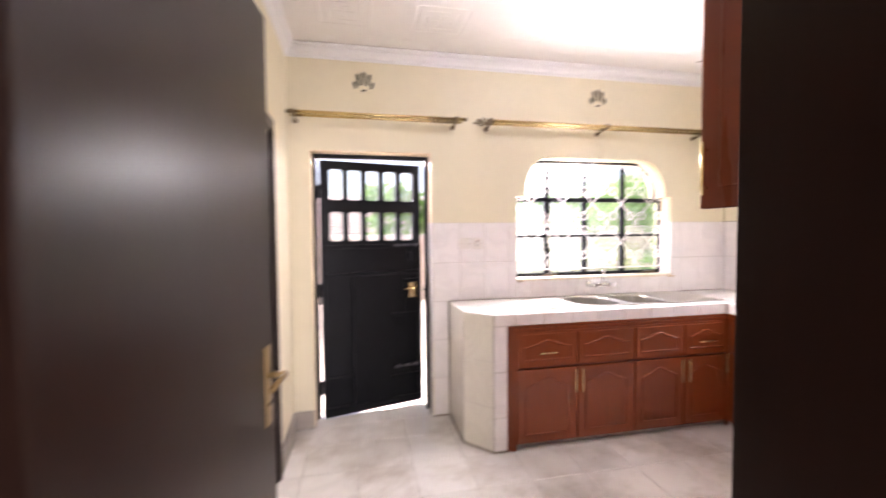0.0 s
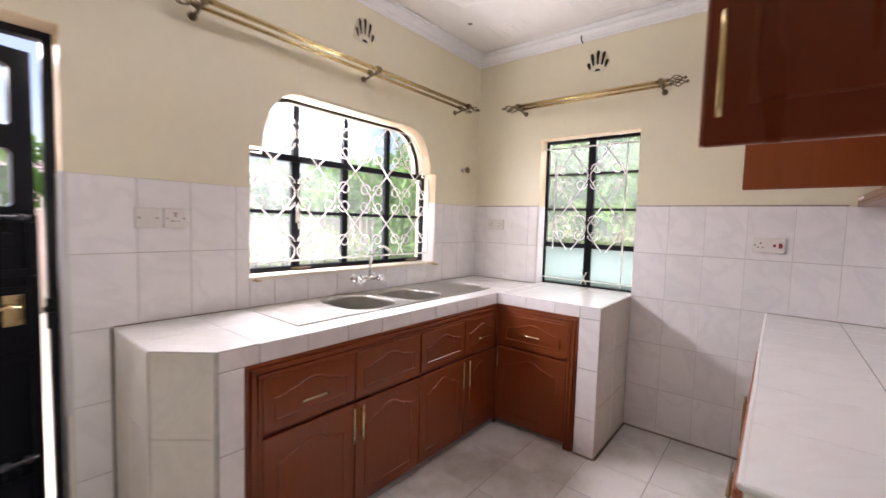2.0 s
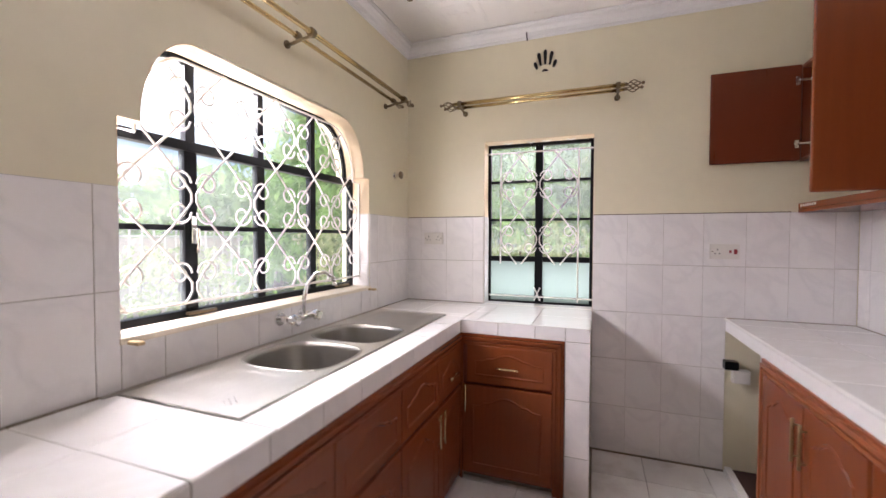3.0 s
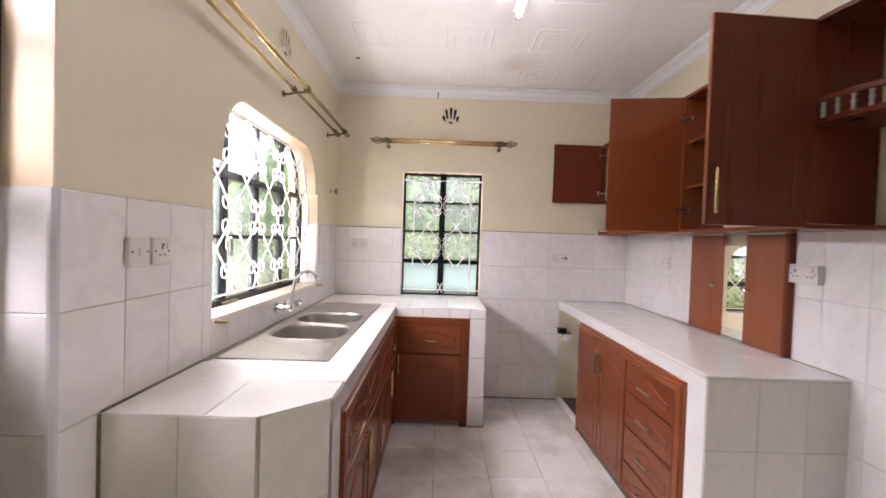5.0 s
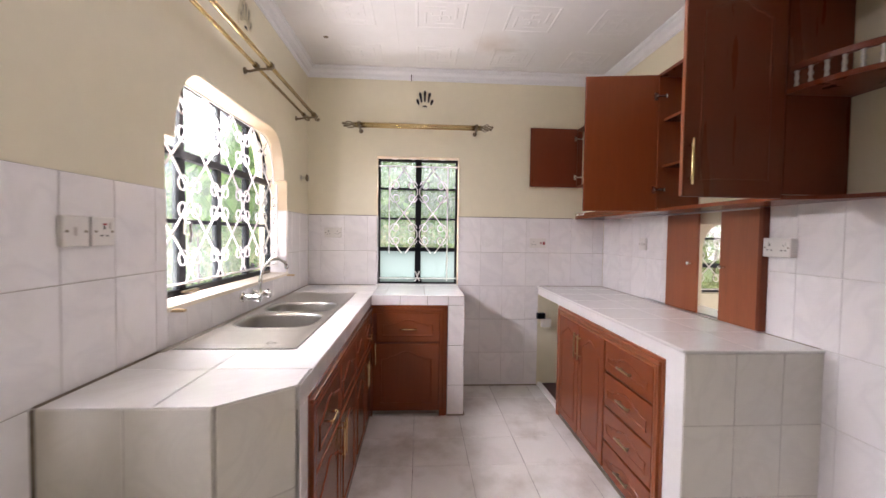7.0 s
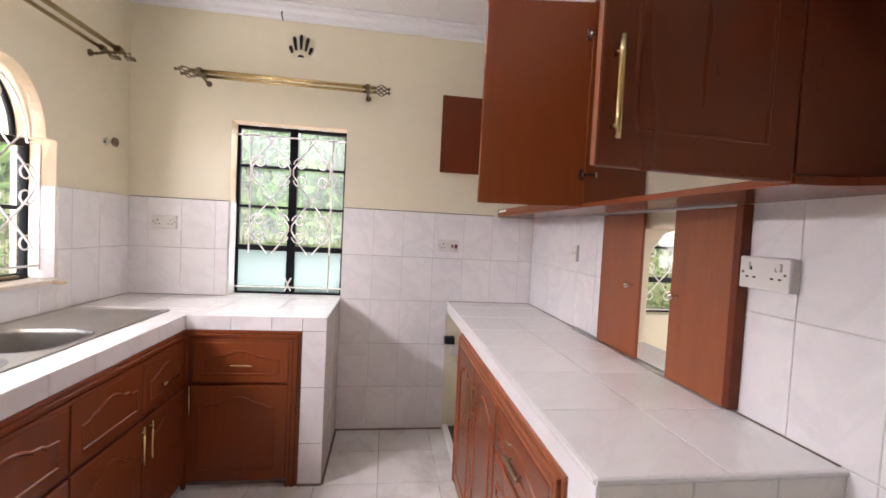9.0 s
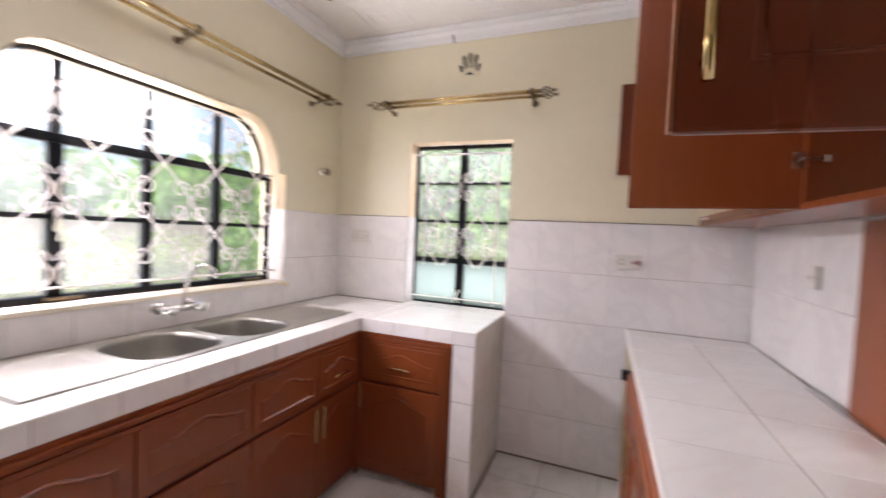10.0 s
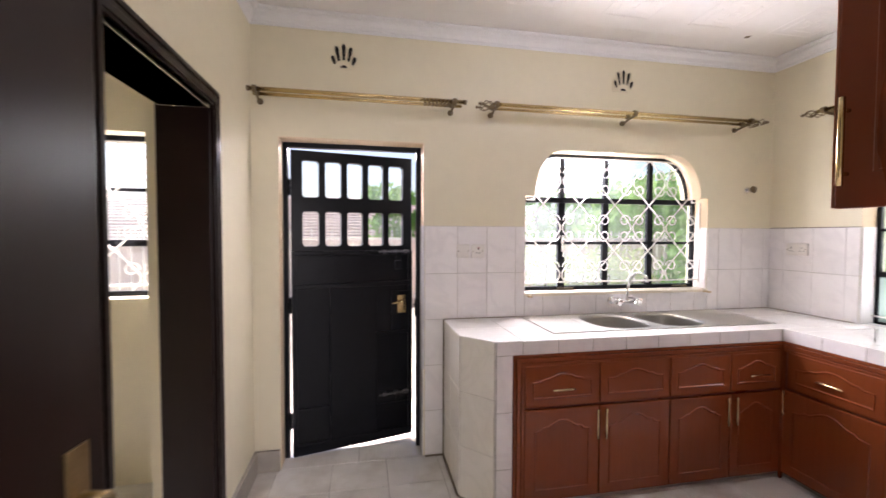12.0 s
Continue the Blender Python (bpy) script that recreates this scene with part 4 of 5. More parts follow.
base_cabinet("base_cabinet", "cherry base cabinet with two doors and four drawers, window light painted into its face frame", MS, 1.34,
             [(0.05, 0.418, 0.03, 0.77, (0.34, 0.60, 0.16, True)), (0.42, 0.79, 0.03, 0.77, (0.03, 0.60, 0.16, True))],
             [(0.80, 1.282, 0.60, 0.77, (0.24, 0.07, 0.13, False)), (0.80, 1.282, 0.405, 0.592, (0.24, 0.09, 0.13, False)), (0.80, 1.282, 0.205, 0.397, (0.24, 0.09, 0.13, False)), (0.80, 1.282, 0.03, 0.197, (0.24, 0.08, 0.13, False))], 0.05, 0.058, metal=AGEDBRASS, rail=HATCHWOOD)
bm = bmesh.new()
box(bm, 1.20, 2.545, 0, 2.92, 2.57, 0.045)
box(bm, 2.925, 1.95, 0, 2.95, 2.57, 0.045)
setting("plinth", bm, CEMENT, "grey cement plinth under the cabinets", "plinth")

# ---- wall cabinets ----
UB, UT, UD = 1.505, 2.312, 0.766
wc = thing("wall_cabinet", (1.8, 0.6, UB), "dark cherry wall cabinet with both doors standing open", "wall cabinet")


def board(name, x0, y0, z0, x1, y1, z1, parent, mat=CHERRYDARK, bev=0.002, label=""):
    bm = bmesh.new()
    box(bm, x0, y0, z0, x1, y1, z1, bev)
    return part(name, bm, mat, parent, label)


board("side_panel", 1.386, YS + 0.009, UB + 0.02, 1.402, UD, UT, wc)
board("side_panel", 2.236, YS + 0.009, UB + 0.02, 2.252, UD, UT, wc, CHERRY)
board("top_board", 1.402, YS + 0.009, UT - 0.018, 2.236, UD, UT, wc)
board("shelf", 1.403, YS + 0.009, 1.765, 2.235, UD - 0.03, 1.781, wc, CHERRY)
board("shelf", 1.403, YS + 0.009, 2.035, 2.235, UD - 0.03, 2.051, wc, CHERRY)
board("bottom_board", 1.386, YS + 0.009, UB, XE - 0.008, UD, UB + 0.018, wc, CHERRY)
board("fascia", 2.254, UD - 0.012, UB + 0.019, XE - 0.008, UD, UB + 0.05, wc, CHERRY)
for k in range(7):
    board("slot", 3.30 + 0.025 * k, UD - 0.001, UB + 0.030, 3.312 + 0.025 * k, UD + 0.0015, UB + 0.044, wc, PLASTIC, 0)


def hinge(parent, m, z):
    bm = bmesh.new()
    box(bm, 0.010, -0.004, z - 0.022, 0.030, 0.0, z + 0.022, 0.0015)
    rod(bm, (0.022, -0.002, z), (0.022, -0.011, z), 0.013, 14)
    box(bm, -0.034, -0.018, z - 0.007, 0.018, -0.009, z + 0.007, 0.003)
    rod(bm, (-0.034, -0.014, z - 0.009), (-0.034, -0.014, z + 0.009), 0.005, 8)
    bm.transform(m)
    part("hinge", bm, HINGE, parent, "bright steel cup hinge")


# left leaf: hinged at the west end, shows its moulded face
m1 = pose(1.4035, UD + 0.003, UB + 0.0, 0, 0, 93.2)
d1 = front("door", m1, 0.418, UT - UB, wc, CHERRYDARK, inset=0.07, rise=0.05, handle=(0.393, 0.130, 0.17, True))
bm = bmesh.new()
box(bm, 0.4155, 0.0015, 0.004, 0.4195, 0.0165, UT - UB - 0.004, 0.0012)
bm.transform(m1)
part("edge_band", bm, HATCHWOOD, d1, "orange brown edge strip")
# right leaf: hinged at the east side, shows its plain back
m2 = frame_of((2.2442, UD - 0.008, UB), (0.15, 0.9887, 0), (0.9887, -0.15, 0))
d2 = front("door", m2, 0.428, UT - UB, wc, CHERRY, inset=0.07, rise=0.05)
for z in (0.13, UT - UB - 0.13):
    hinge(d2, m2, z)

hc = thing("hood_cabinet", (2.9, 0.6, 1.785), "small cherry cabinet over the cooker place, its door open", "wall cabinet")
board("top_board", 2.254, YS + 0.009, 2.287, XE - 0.008, UD, 2.305, hc)
board("bottom_board", 2.254, YS + 0.009, 1.785, XE - 0.008, UD, 1.803, hc)
board("side_panel", XE - 0.024, UD - 0.045, 1.803, XE - 0.008, UD, 2.287, hc)
m3 = frame_of((3.462, UD + 0.006, 1.785), (0.0, 1, 0), (1, 0, 0))
d3 = front("door", m3, 0.425, 0.52, hc, CHERRYDARK, inset=0.06, rise=0.04)
for z in (0.09, 0.43):
    hinge(d3, m3, z)


def curved_board(name, z0, z1, parent, mat=CHERRYDARK, rx=0.372, ry=0.270):
    bm = bmesh.new()
    pts = [(1.385, YS + 0.008)] + [(x, y) for x, y in arc(1.385, YS + 0.008, rx, ry, 90, 180, 16)]
    prism(bm, pts, "z", z0, z1)
    return part(name, bm, mat, parent)


cv = thing("corner_shelf", (1.2, 0.55, UB), "dark cherry curved end shelves with a small gallery rail", "shelf")
bm = bmesh.new()
prism(bm, [(1.385, YS + 0.008)] + [(1.013 + 0.372 * math.cos(a), UD - 0.250 * math.sin(a)) for a in [math.pi / 2 * i / 16 for i in range(17)]] + [(1.013, YS + 0.008)], "z", UB, UB + 0.016)
part("shelf", bm, CHERRYDARK, cv)
curved_board("shelf", 1.903, 1.921, cv)
curved_board("shelf", UT - 0.016, UT, cv)
bm = bmesh.new()
pts = [(x, y, 1.995) for x, y in arc(1.385, YS + 0.008, 0.362, 0.260, 92, 178, 16)]
sweep(bm, [(x, y, z - 0.012) for x, y, z in pts], (0, 0, 1), 0.010, 0.022)
sweep(bm, [(x, y, z - 0.012) for x, y, z in pts], (0, 0, -1), 0.010, 0.0026)
part("rail", bm, CHERRYDARK, cv)
for k in range(11):
    a = 95 + 80 * k / 10
    x, y = 1.385 + 0.362 * math.cos(radians(a)), YS + 0.008 + 0.260 * math.sin(radians(a))
    bm = bmesh.new()
    prof = [(0, 0.005), (0.012, 0.008), (0.03, 0.005), (0.05, 0.0085), (0.07, 0.005), (0.088, 0.008), (0.1, 0.005)]
    rings = [[bm.verts.new((x + r * math.cos(j * math.pi / 4), y + r * math.sin(j * math.pi / 4), 1.921 + z * 0.66)) for j in range(8)] for z, r in prof]
    for i in range(len(rings) - 1):
        for j in range(8):
            bm.faces.new((rings[i][j], rings[i][(j + 1) % 8], rings[i + 1][(j + 1) % 8], rings[i + 1][j]))
    part("baluster", bm, material("silver_baluster", (0.50, 0.49, 0.47), 0.35, metal=0.5) if k == 0 else bpy.data.materials["silver_baluster"], cv, "silver turned baluster", True)
board("end_post", 1.010, YS + 0.008, 1.900, 1.031, YS + 0.035, 2.003, cv)
bl = thing("wooden_block", (1.04, 0.52, 1.53), "small cherry wooden block on the end shelf", "bracket")
board("block", 1.008, YS + 0.008, UB + 0.017, 1.078, YS + 0.035, 1.592, bl)

# ---- sliding hatch ----
ht = thing("serving_hatch", (2.16, 0.5, 0.9), "serving hatch with two sliding orange brown boards, partly open", "hatch")
p1 = board("sliding_panel", 2.212, YS + 0.009, 0.906, 2.515, YS + 0.021, 1.497, ht, HATCHWOOD, 0.002)
p2 = board("sliding_panel", 1.757, YS + 0.023, 0.906, 2.012, YS + 0.036, 1.497, ht, HATCHWOOD, 0.002)
for p, x, y in ((p1, 2.262, YS + 0.021), (p2, 1.975, YS + 0.036)):
    bm = bmesh.new()
    rod(bm, (x, y, 1.20), (x, y + 0.016, 1.20), 0.007)
    ball(bm, (x, y + 0.024, 1.20), 0.013)
    part("knob", bm, CHROME, p, "small silver knob", True)
board("jamb", 1.732, YS + 0.0075, 0.9085, 1.7565, YS + 0.042, 1.5035, ht, CHERRYDARK, 0.003, "dark brown side strip")
board("track", 1.757, YS + 0.0075, CT + 0.0075, 2.76, YS + 0.0085, 0.912, ht, ALU, 0)
board("track", 1.757, YS + 0.0085, CT + 0.0075, 2.75, YS + 0.038, 0.9045, ht, ALU, 0)
board("track", 1.757, YS + 0.0085, 1.4985, 2.62, YS + 0.040, 1.5035, ht, ALU, 0)
bm = bmesh.new()
box(bm, HATCH[0], YS - WT, HATCH[2] - 0.0, 2.474, YS - 0.002, HATCH[2] + 0.006)
setting("hatch_sill", bm, TOPTILE, "white sill of the serving hatch", "sill")

# ---- sink and tap ----
sk = thing("kitchen_sink", (2.2, 2.86, 0.9), "stainless steel sink with two bowls and two drainers", "sink")
NX, NY = 200, 62
BOWLS = ((2.000, 2.865, 0.180, 0.195), (2.392, 2.865, 0.172, 0.195))
zs = np.zeros((NX + 1, NY + 1))
xs, ys = np.linspace(SINK[0] + 0.004, SINK[1] - 0.004, NX + 1), np.linspace(SINK[2] + 0.004, SINK[3] - 0.004, NY + 1)
gx, gy = np.meshgrid(xs, ys, indexing="ij")
for x0, x1 in ((1.53, 1.78), (2.61, 2.93)):
    inside_d = np.clip((gx - x0) / 0.02, 0, 1) * np.clip((x1 - gx) / 0.02, 0, 1) * np.clip((gy - 2.69) / 0.02, 0, 1) * np.clip((3.04 - gy) / 0.02, 0, 1)
    zs += inside_d * (-0.003 + 0.0006 * np.abs(np.sin((gy - 2.69) / 0.035 * math.pi)))
edge = np.minimum(np.minimum(gx - xs[0], xs[-1] - gx), np.minimum(gy - ys[0], ys[-1] - gy))
zs += 0.0012 * np.clip(1 - edge / 0.02, 0, 1)
bm = bmesh.new()
grid = [[bm.verts.new((gx[i, j], gy[i, j], 0.9035 + zs[i, j])) for j in range(NY + 1)] for i in range(NX + 1)]
for i in range(NX):
    for j in range(NY):
        cxx, cyy = (gx[i, j] + gx[i + 1, j]) / 2, (gy[i, j] + gy[i, j + 1]) / 2
        if all(abs((cxx - cx) / rx) ** 3.2 + abs((cyy - cy) / ry) ** 3.2 > 1.0 for cx, cy, rx, ry in BOWLS):
            bm.faces.new((grid[i][j], grid[i + 1][j], grid[i + 1][j + 1], grid[i][j + 1]))
for v in [v for v in bm.verts if not v.link_faces]:
    bm.verts.remove(v)
part("basin_sheet", bm, STEEL, sk, smooth=True)
bm = bmesh.new()
for a, b in (((SINK[0], SINK[2]), (SINK[1], SINK[2])), ((SINK[1], SINK[2]), (SINK[1], SINK[3])), ((SINK[1], SINK[3]), (SINK[0], SINK[3])), ((SINK[0], SINK[3]), (SINK[0], SINK[2]))):
    rod(bm, (*a, 0.9025), (*b, 0.9025), 0.0022, 8)
part("rim", bm, STEEL, sk, smooth=True)
for cx, cy, rx, ry in BOWLS:
    bm = bmesh.new()
    rings = []
    for f, z in ((1.045, 0.9042), (1.03, 0.9062), (1.0, 0.9052), (0.965, 0.898), (0.95, 0.885), (0.93, 0.80), (0.90, 0.755), (0.84, 0.738), (0.70, 0.733), (0.35, 0.730), (0.08, 0.729)):
        ring = []
        for k in range(56):
            a = 2 * math.pi * k / 56
            c, d = math.cos(a), math.sin(a)
            r = 1 / (abs(c) ** 3.2 + abs(d) ** 3.2) ** (1 / 3.2)
            ring.append(bm.verts.new((cx + rx * f * r * c, cy + ry * f * r * d, z)))
        rings.append(ring)
    for r, q in zip(rings, rings[1:]):
        for k in range(56):
            bm.faces.new((r[k], r[(k + 1) % 56], q[(k + 1) % 56], q[k]))
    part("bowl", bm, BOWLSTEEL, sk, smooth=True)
for cx, cy, rx, ry in BOWLS:
    bm = bmesh.new()
    rod(bm, (cx, cy, 0.720), (cx, cy, 0.734), 0.035, 16)
    part("drain", bm, CHROME, sk)

for k in range(4):
    bm = bmesh.new()
    rod(bm, (1.505 + 0.018 * k, 2.735, 0.9015), (1.535 + 0.018 * k, 2.775, 0.9015), 0.0028, 6)
    part("drainer_rib", bm, STEEL, sk)
# Thin grey strip on the counter between sink and wall.
bm = bmesh.new()
box(bm, 1.44, SINK[3] + 0.008, 0.9002, 3.02, YN - 0.0085, 0.9030)
part("back_joint", bm, CEMENT, sk, "grey joint behind the sink")

tp = thing("mixer_tap", (2.229, 3.1, 1.0), "chrome wall mixer tap with a swan neck spout", "tap")
for x in (2.155, 2.305):
    bm = bmesh.new()
    rod(bm, (x, YN - 0.007, 0.995), (x, YN - 0.016, 0.995), 0.03, 16)
    rod(bm, (x, YN - 0.016, 0.995), (x, YN - 0.07, 0.995), 0.014, 12)
    part("flange", bm, CHROME, tp, smooth=False)
    bm = bmesh.new()
    s = -1 if x < 2.2 else 1
    for k in range(4):
        a = k * math.pi / 2 + 0.5
        rod(bm, (x, YN - 0.10, 0.995), (x + 0.027 * math.cos(a), YN - 0.10, 0.995 + 0.027 * math.sin(a)), 0.008, 8)
    rod(bm, (x, YN - 0.07, 0.995), (x, YN - 0.115, 0.995), 0.017, 12)
    part("tap_handle", bm, CHROME, tp, smooth=False)
bm = bmesh.new()
rod(bm, (2.14, YN - 0.075, 0.995), (2.32, YN - 0.075, 0.995), 0.016, 12)
part("bridge", bm, CHROME, tp, smooth=True)
bm = bmesh.new()
neck = [(2.23, YN - 0.075, 1.0), (2.235, YN - 0.078, 1.08), (2.245, YN - 0.09, 1.15), (2.26, YN - 0.125, 1.195), (2.275, YN - 0.165, 1.20), (2.285, YN - 0.195, 1.18), (2.288, YN - 0.205, 1.155)]
sweep(bm, neck, (1, 0, 0), 0.0095, 0, tube=True, n=10)
rod(bm, (2.288, YN - 0.205, 1.155), (2.288, YN - 0.206, 1.14), 0.011, 10)
part("spout", bm, CHROME, tp, smooth=True)

sc = thing("stop_tap", (3.28, 3.1, 1.797), "small dark brass stop tap on the wall", "tap")
bm = bmesh.new()
rod(bm, (3.282, YN, 1.797), (3.282, YN - 0.006, 1.797), 0.024, 16)
rod(bm, (3.282, YN - 0.006, 1.797), (3.282, YN - 0.045, 1.797), 0.012)
part("flange", bm, CHROME, sc, "chrome wall flange")
bm = bmesh.new()
rod(bm, (3.282, YN - 0.045, 1.797), (3.282, YN - 0.060, 1.797), 0.023, 16)
for k in range(4):
    a = k * math.pi / 2 + 0.4
    ball(bm, (3.282 + 0.021 * math.cos(a), YN - 0.052, 1.797 + 0.021 * math.sin(a)), 0.008, seg=8)
part("valve", bm, DARKBRASS, sc, smooth=True)

# ---- sockets ----


def socket(m, w, h, kind, label, thick=0.0):
    """A wall plate at m: x along the wall, y out, z up; its middle at the origin."""
    ob = thing("wall_socket", tuple(m @ Vector((0, 0, 0))), label, "socket", "sockets")
    if thick:
        bm = bmesh.new()
        box(bm, -w / 2 + 0.002, 0.0, -h / 2 + 0.002, w / 2 - 0.002, thick + 0.002, h / 2 - 0.002, 0.003)
        bm.transform(m)
        part("back_box", bm, PLASTIC, ob)
        m = m @ pose(0, thick, 0)
    bm = bmesh.new()
    box(bm, -w / 2, 0.0, -h / 2, w / 2, 0.016, h / 2, 0.005)
    bm.transform(m)
    pl = part("plate", bm, PLASTIC, ob)
    gang = 2 if w > 0.11 else 1
    for g in range(gang):
        cx = 0 if gang == 1 else (-w / 4 + g * w / 2)
        if "red" in kind and g == 1:
            for k, hw, hh in ((-0.010, 0.006, 0.008), (0.016, 0.008, 0.014)):
                bm = bmesh.new()
                box(bm, cx + k - hw, 0.015, -hh, cx + k + hw, 0.021, hh, 0.002)
                bm.transform(m)
                part("switch", bm, RED, ob, "red rocker switch")
            continue
        for dx, dz, a, b in ((0, 0.012, 0.0028, 0.0055), (-0.011, -0.012, 0.0042, 0.0024), (0.011, -0.012, 0.0042, 0.0024)):
            if "switch" in kind:
                continue
            bm = bmesh.new()
            box(bm, cx + dx - a, 0.0155, dz - b, cx + dx + a, 0.0168, dz + b)
            bm.transform(m)
            part("hole", bm, DARK, ob)
        bm = bmesh.new()
        sx = cx if "switch" in kind else cx + 0.026 * (1 if g else -1) * (0.35 if gang == 2 else 1)
        box(bm, sx - 0.007, 0.015, 0.008 if "switch" not in kind else -0.012, sx + 0.007, 0.0215, 0.028 if "switch" not in kind else 0.012, 0.002)
        bm.transform(m)
        part("switch", bm, PLASTIC, ob)
    if "neon" in kind:
        bm = bmesh.new()
        box(bm, -0.009, 0.0155, 0.019, 0.005, 0.0172, 0.025)
        bm.transform(m)
        part("neon_lamp", bm, RED, ob, "small red neon lamp")
    for s in (-1, 1):
        bm = bmesh.new()
        rod(bm, (s * (w / 2 - 0.012), 0.0155, 0), (s * (w / 2 - 0.012), 0.0172, 0), 0.004, 8)
        bm.transform(m)
        part("screw", bm, DARKBRASS, ob)
    return ob


def on_n(x, z):
    return frame_of((x, YN - 0.008, z), (-1, 0, 0), (0, -1, 0))


def on_e(y, z):
    return frame_of((XE - 0.008, y, z), (0, -1, 0), (-1, 0, 0)) @ pose(0, 0, 0)


def on_s(x, z):
    return frame_of((x, YS + 0.008, z), (-1, 0, 0), (0, 1, 0))


socket(on_n(1.072, 1.346), 0.088, 0.088, "switch", "white switch plate on the tiled wall")
socket(on_n(1.172, 1.346), 0.088, 0.088, "socket neon", "white single socket with a red neon lamp")
socket(on_e(1.107, 1.287), 0.146, 0.086, "red", "white cooker socket with red switches")
socket(on_e(2.915, 1.357), 0.146, 0.086, "double", "white double socket on the tiled wall")
socket(on_s(1.656, 1.313), 0.146, 0.088, "double", "white surface mounted double socket on the tiled wall", 0.018)
socket(on_s(1.024, 1.318), 0.088, 0.088, "socket", "white surface mounted single socket on the tiled wall", 0.02)
socket(on_s(2.817, 1.302), 0.088, 0.088, "switch", "white switch plate on the tiled wall")
cable = thing("cooker_outlet", (3.46, 1.0, 0.6), "black plug with a white cable box in the open bay", "socket")
board("plug", 3.435, 1.035, 0.612, 3.491, 1.104, 0.662, cable, BLACK, 0.006)
board("cable_box", 3.45, 0.975, 0.535, 3.4995, 1.060, 0.611, cable, PLASTIC, 0.006)

# ---- curtain rods ----


def finial(bm, c, d, up):
    """A small twisted cage with a tip, from c along d."""
    c, d = Vector(c), Vector(d)
    side = d.cross(Vector((0, 0, 1)))
    for k in range(4):
        pts = []
        for i in range(9):
            f = i / 8
            r = 0.021 * math.sin(math.pi * f)
            a = k * math.pi / 2 + f * 2.6
            pts.append(c + d * (0.012 + 0.075 * f) + side * r * math.cos(a) + Vector((0, 0, 1)) * r * math.sin(a))
        sweep(bm, pts, (0, 0, 1), 0.0032, 0, tube=True, n=5)
    ball(bm, c + d * 0.008, 0.011, seg=8)
    ball(bm, c + d * 0.098, 0.010, seg=8)
    return bm


def curtain_rod(axis, wall, inward, a, b, z, brackets, finials, label, rings=None):
    ob = thing("curtain_rod", ((a + b) / 2, wall, z) if axis == "x" else (wall, (a + b) / 2, z), label, "curtain rod", "curtain rods")

    def at(u, out, h):
        return (u, wall + inward * out, h) if axis == "x" else (wall + inward * out, u, h)
    for out, dz, r in ((0.062, -0.002, 0.0105), (0.14, 0.0, 0.0125)):
        bm = bmesh.new()
        rod(bm, at(a, out, z + dz), at(b, out, z + dz), r, 12)
        part("pole", bm, BRASS, ob, smooth=True)
    for u in brackets:
        bm = bmesh.new()
        sweep(bm, [at(u, 0.0, z - 0.032), at(u, 0.03, z - 0.032), at(u, 0.075, z - 0.022), at(u, 0.14, z - 0.016), at(u, 0.155, z + 0.004)], (1, 0, 0) if axis == "x" else (0, 1, 0), 0.0075, 0, tube=True, n=8)
        rod(bm, at(u, 0, z - 0.03), at(u, 0.008, z - 0.03), 0.018, 14)
        for out, r in ((0.062, 0.017), (0.14, 0.021)):
            rod(bm, at(u - 0.011, out, z), at(u + 0.011, out, z), r, 12)
        part("bracket", bm, DARKBRASS, ob)
    for u, s in finials:
        bm = bmesh.new()
        d = (s, 0, 0) if axis == "x" else (0, s, 0)
        finial(bm, at(u, 0.14, z), d, 1)
        part("finial", bm, DARKBRASS, ob, "twisted cage finial")
        bm = bmesh.new()
        finial(bm, at(u, 0.062, z), d, 1)
        part("finial", bm, DARKBRASS, ob, "twisted cage finial")
    if rings:
        for k in range(8):
            bm = bmesh.new()
            u = rings[0] + (rings[1] - rings[0]) * k / 7
            c = at(u, 0.14, z - 0.006)
            n = 12
            pts = [Vector(c) + Vector((0.004 * math.sin(i), (0.021 * math.cos(2 * math.pi * i / n)) if axis == "x" else 0, 0.021 * math.sin(2 * math.pi * i / n) - 0.006)) for i in range(n)]
            sweep(bm, pts, (1, 0, 0), 0.0045, 0, closed=True, tube=True, n=6)
            part("ring", bm, DARKBRASS, ob)
    for u in (a, b):
        if not any(abs(u - f[0]) < 0.01 for f in finials):
            s = 1 if u == b else -1
            bm = bmesh.new()
            rod(bm, at(u, 0.14, z), at(u + s * 0.014, 0.14, z), 0.015, 12)
            part("end_cap", bm, DARKBRASS, ob)
    return ob


curtain_rod("x", YN, -1, -0.19, 1.045, 2.268, (-0.165, 0.985), (), "brass double curtain rod above the steel door, with rings", (0.80, 0.97))
curtain_rod("x", YN, -1, 1.245, 3.19, 2.268, (1.255, 2.22, 3.15), ((1.245, -1), (3.19, 1)), "long brass double curtain rod above the sink window")
curtain_rod("y", XE, -1, 1.655, 2.715, 2.268, (1.69, 2.68), ((2.715, 1), (1.655, -1)), "brass double curtain rod above the narrow window")

# ---- vents ----


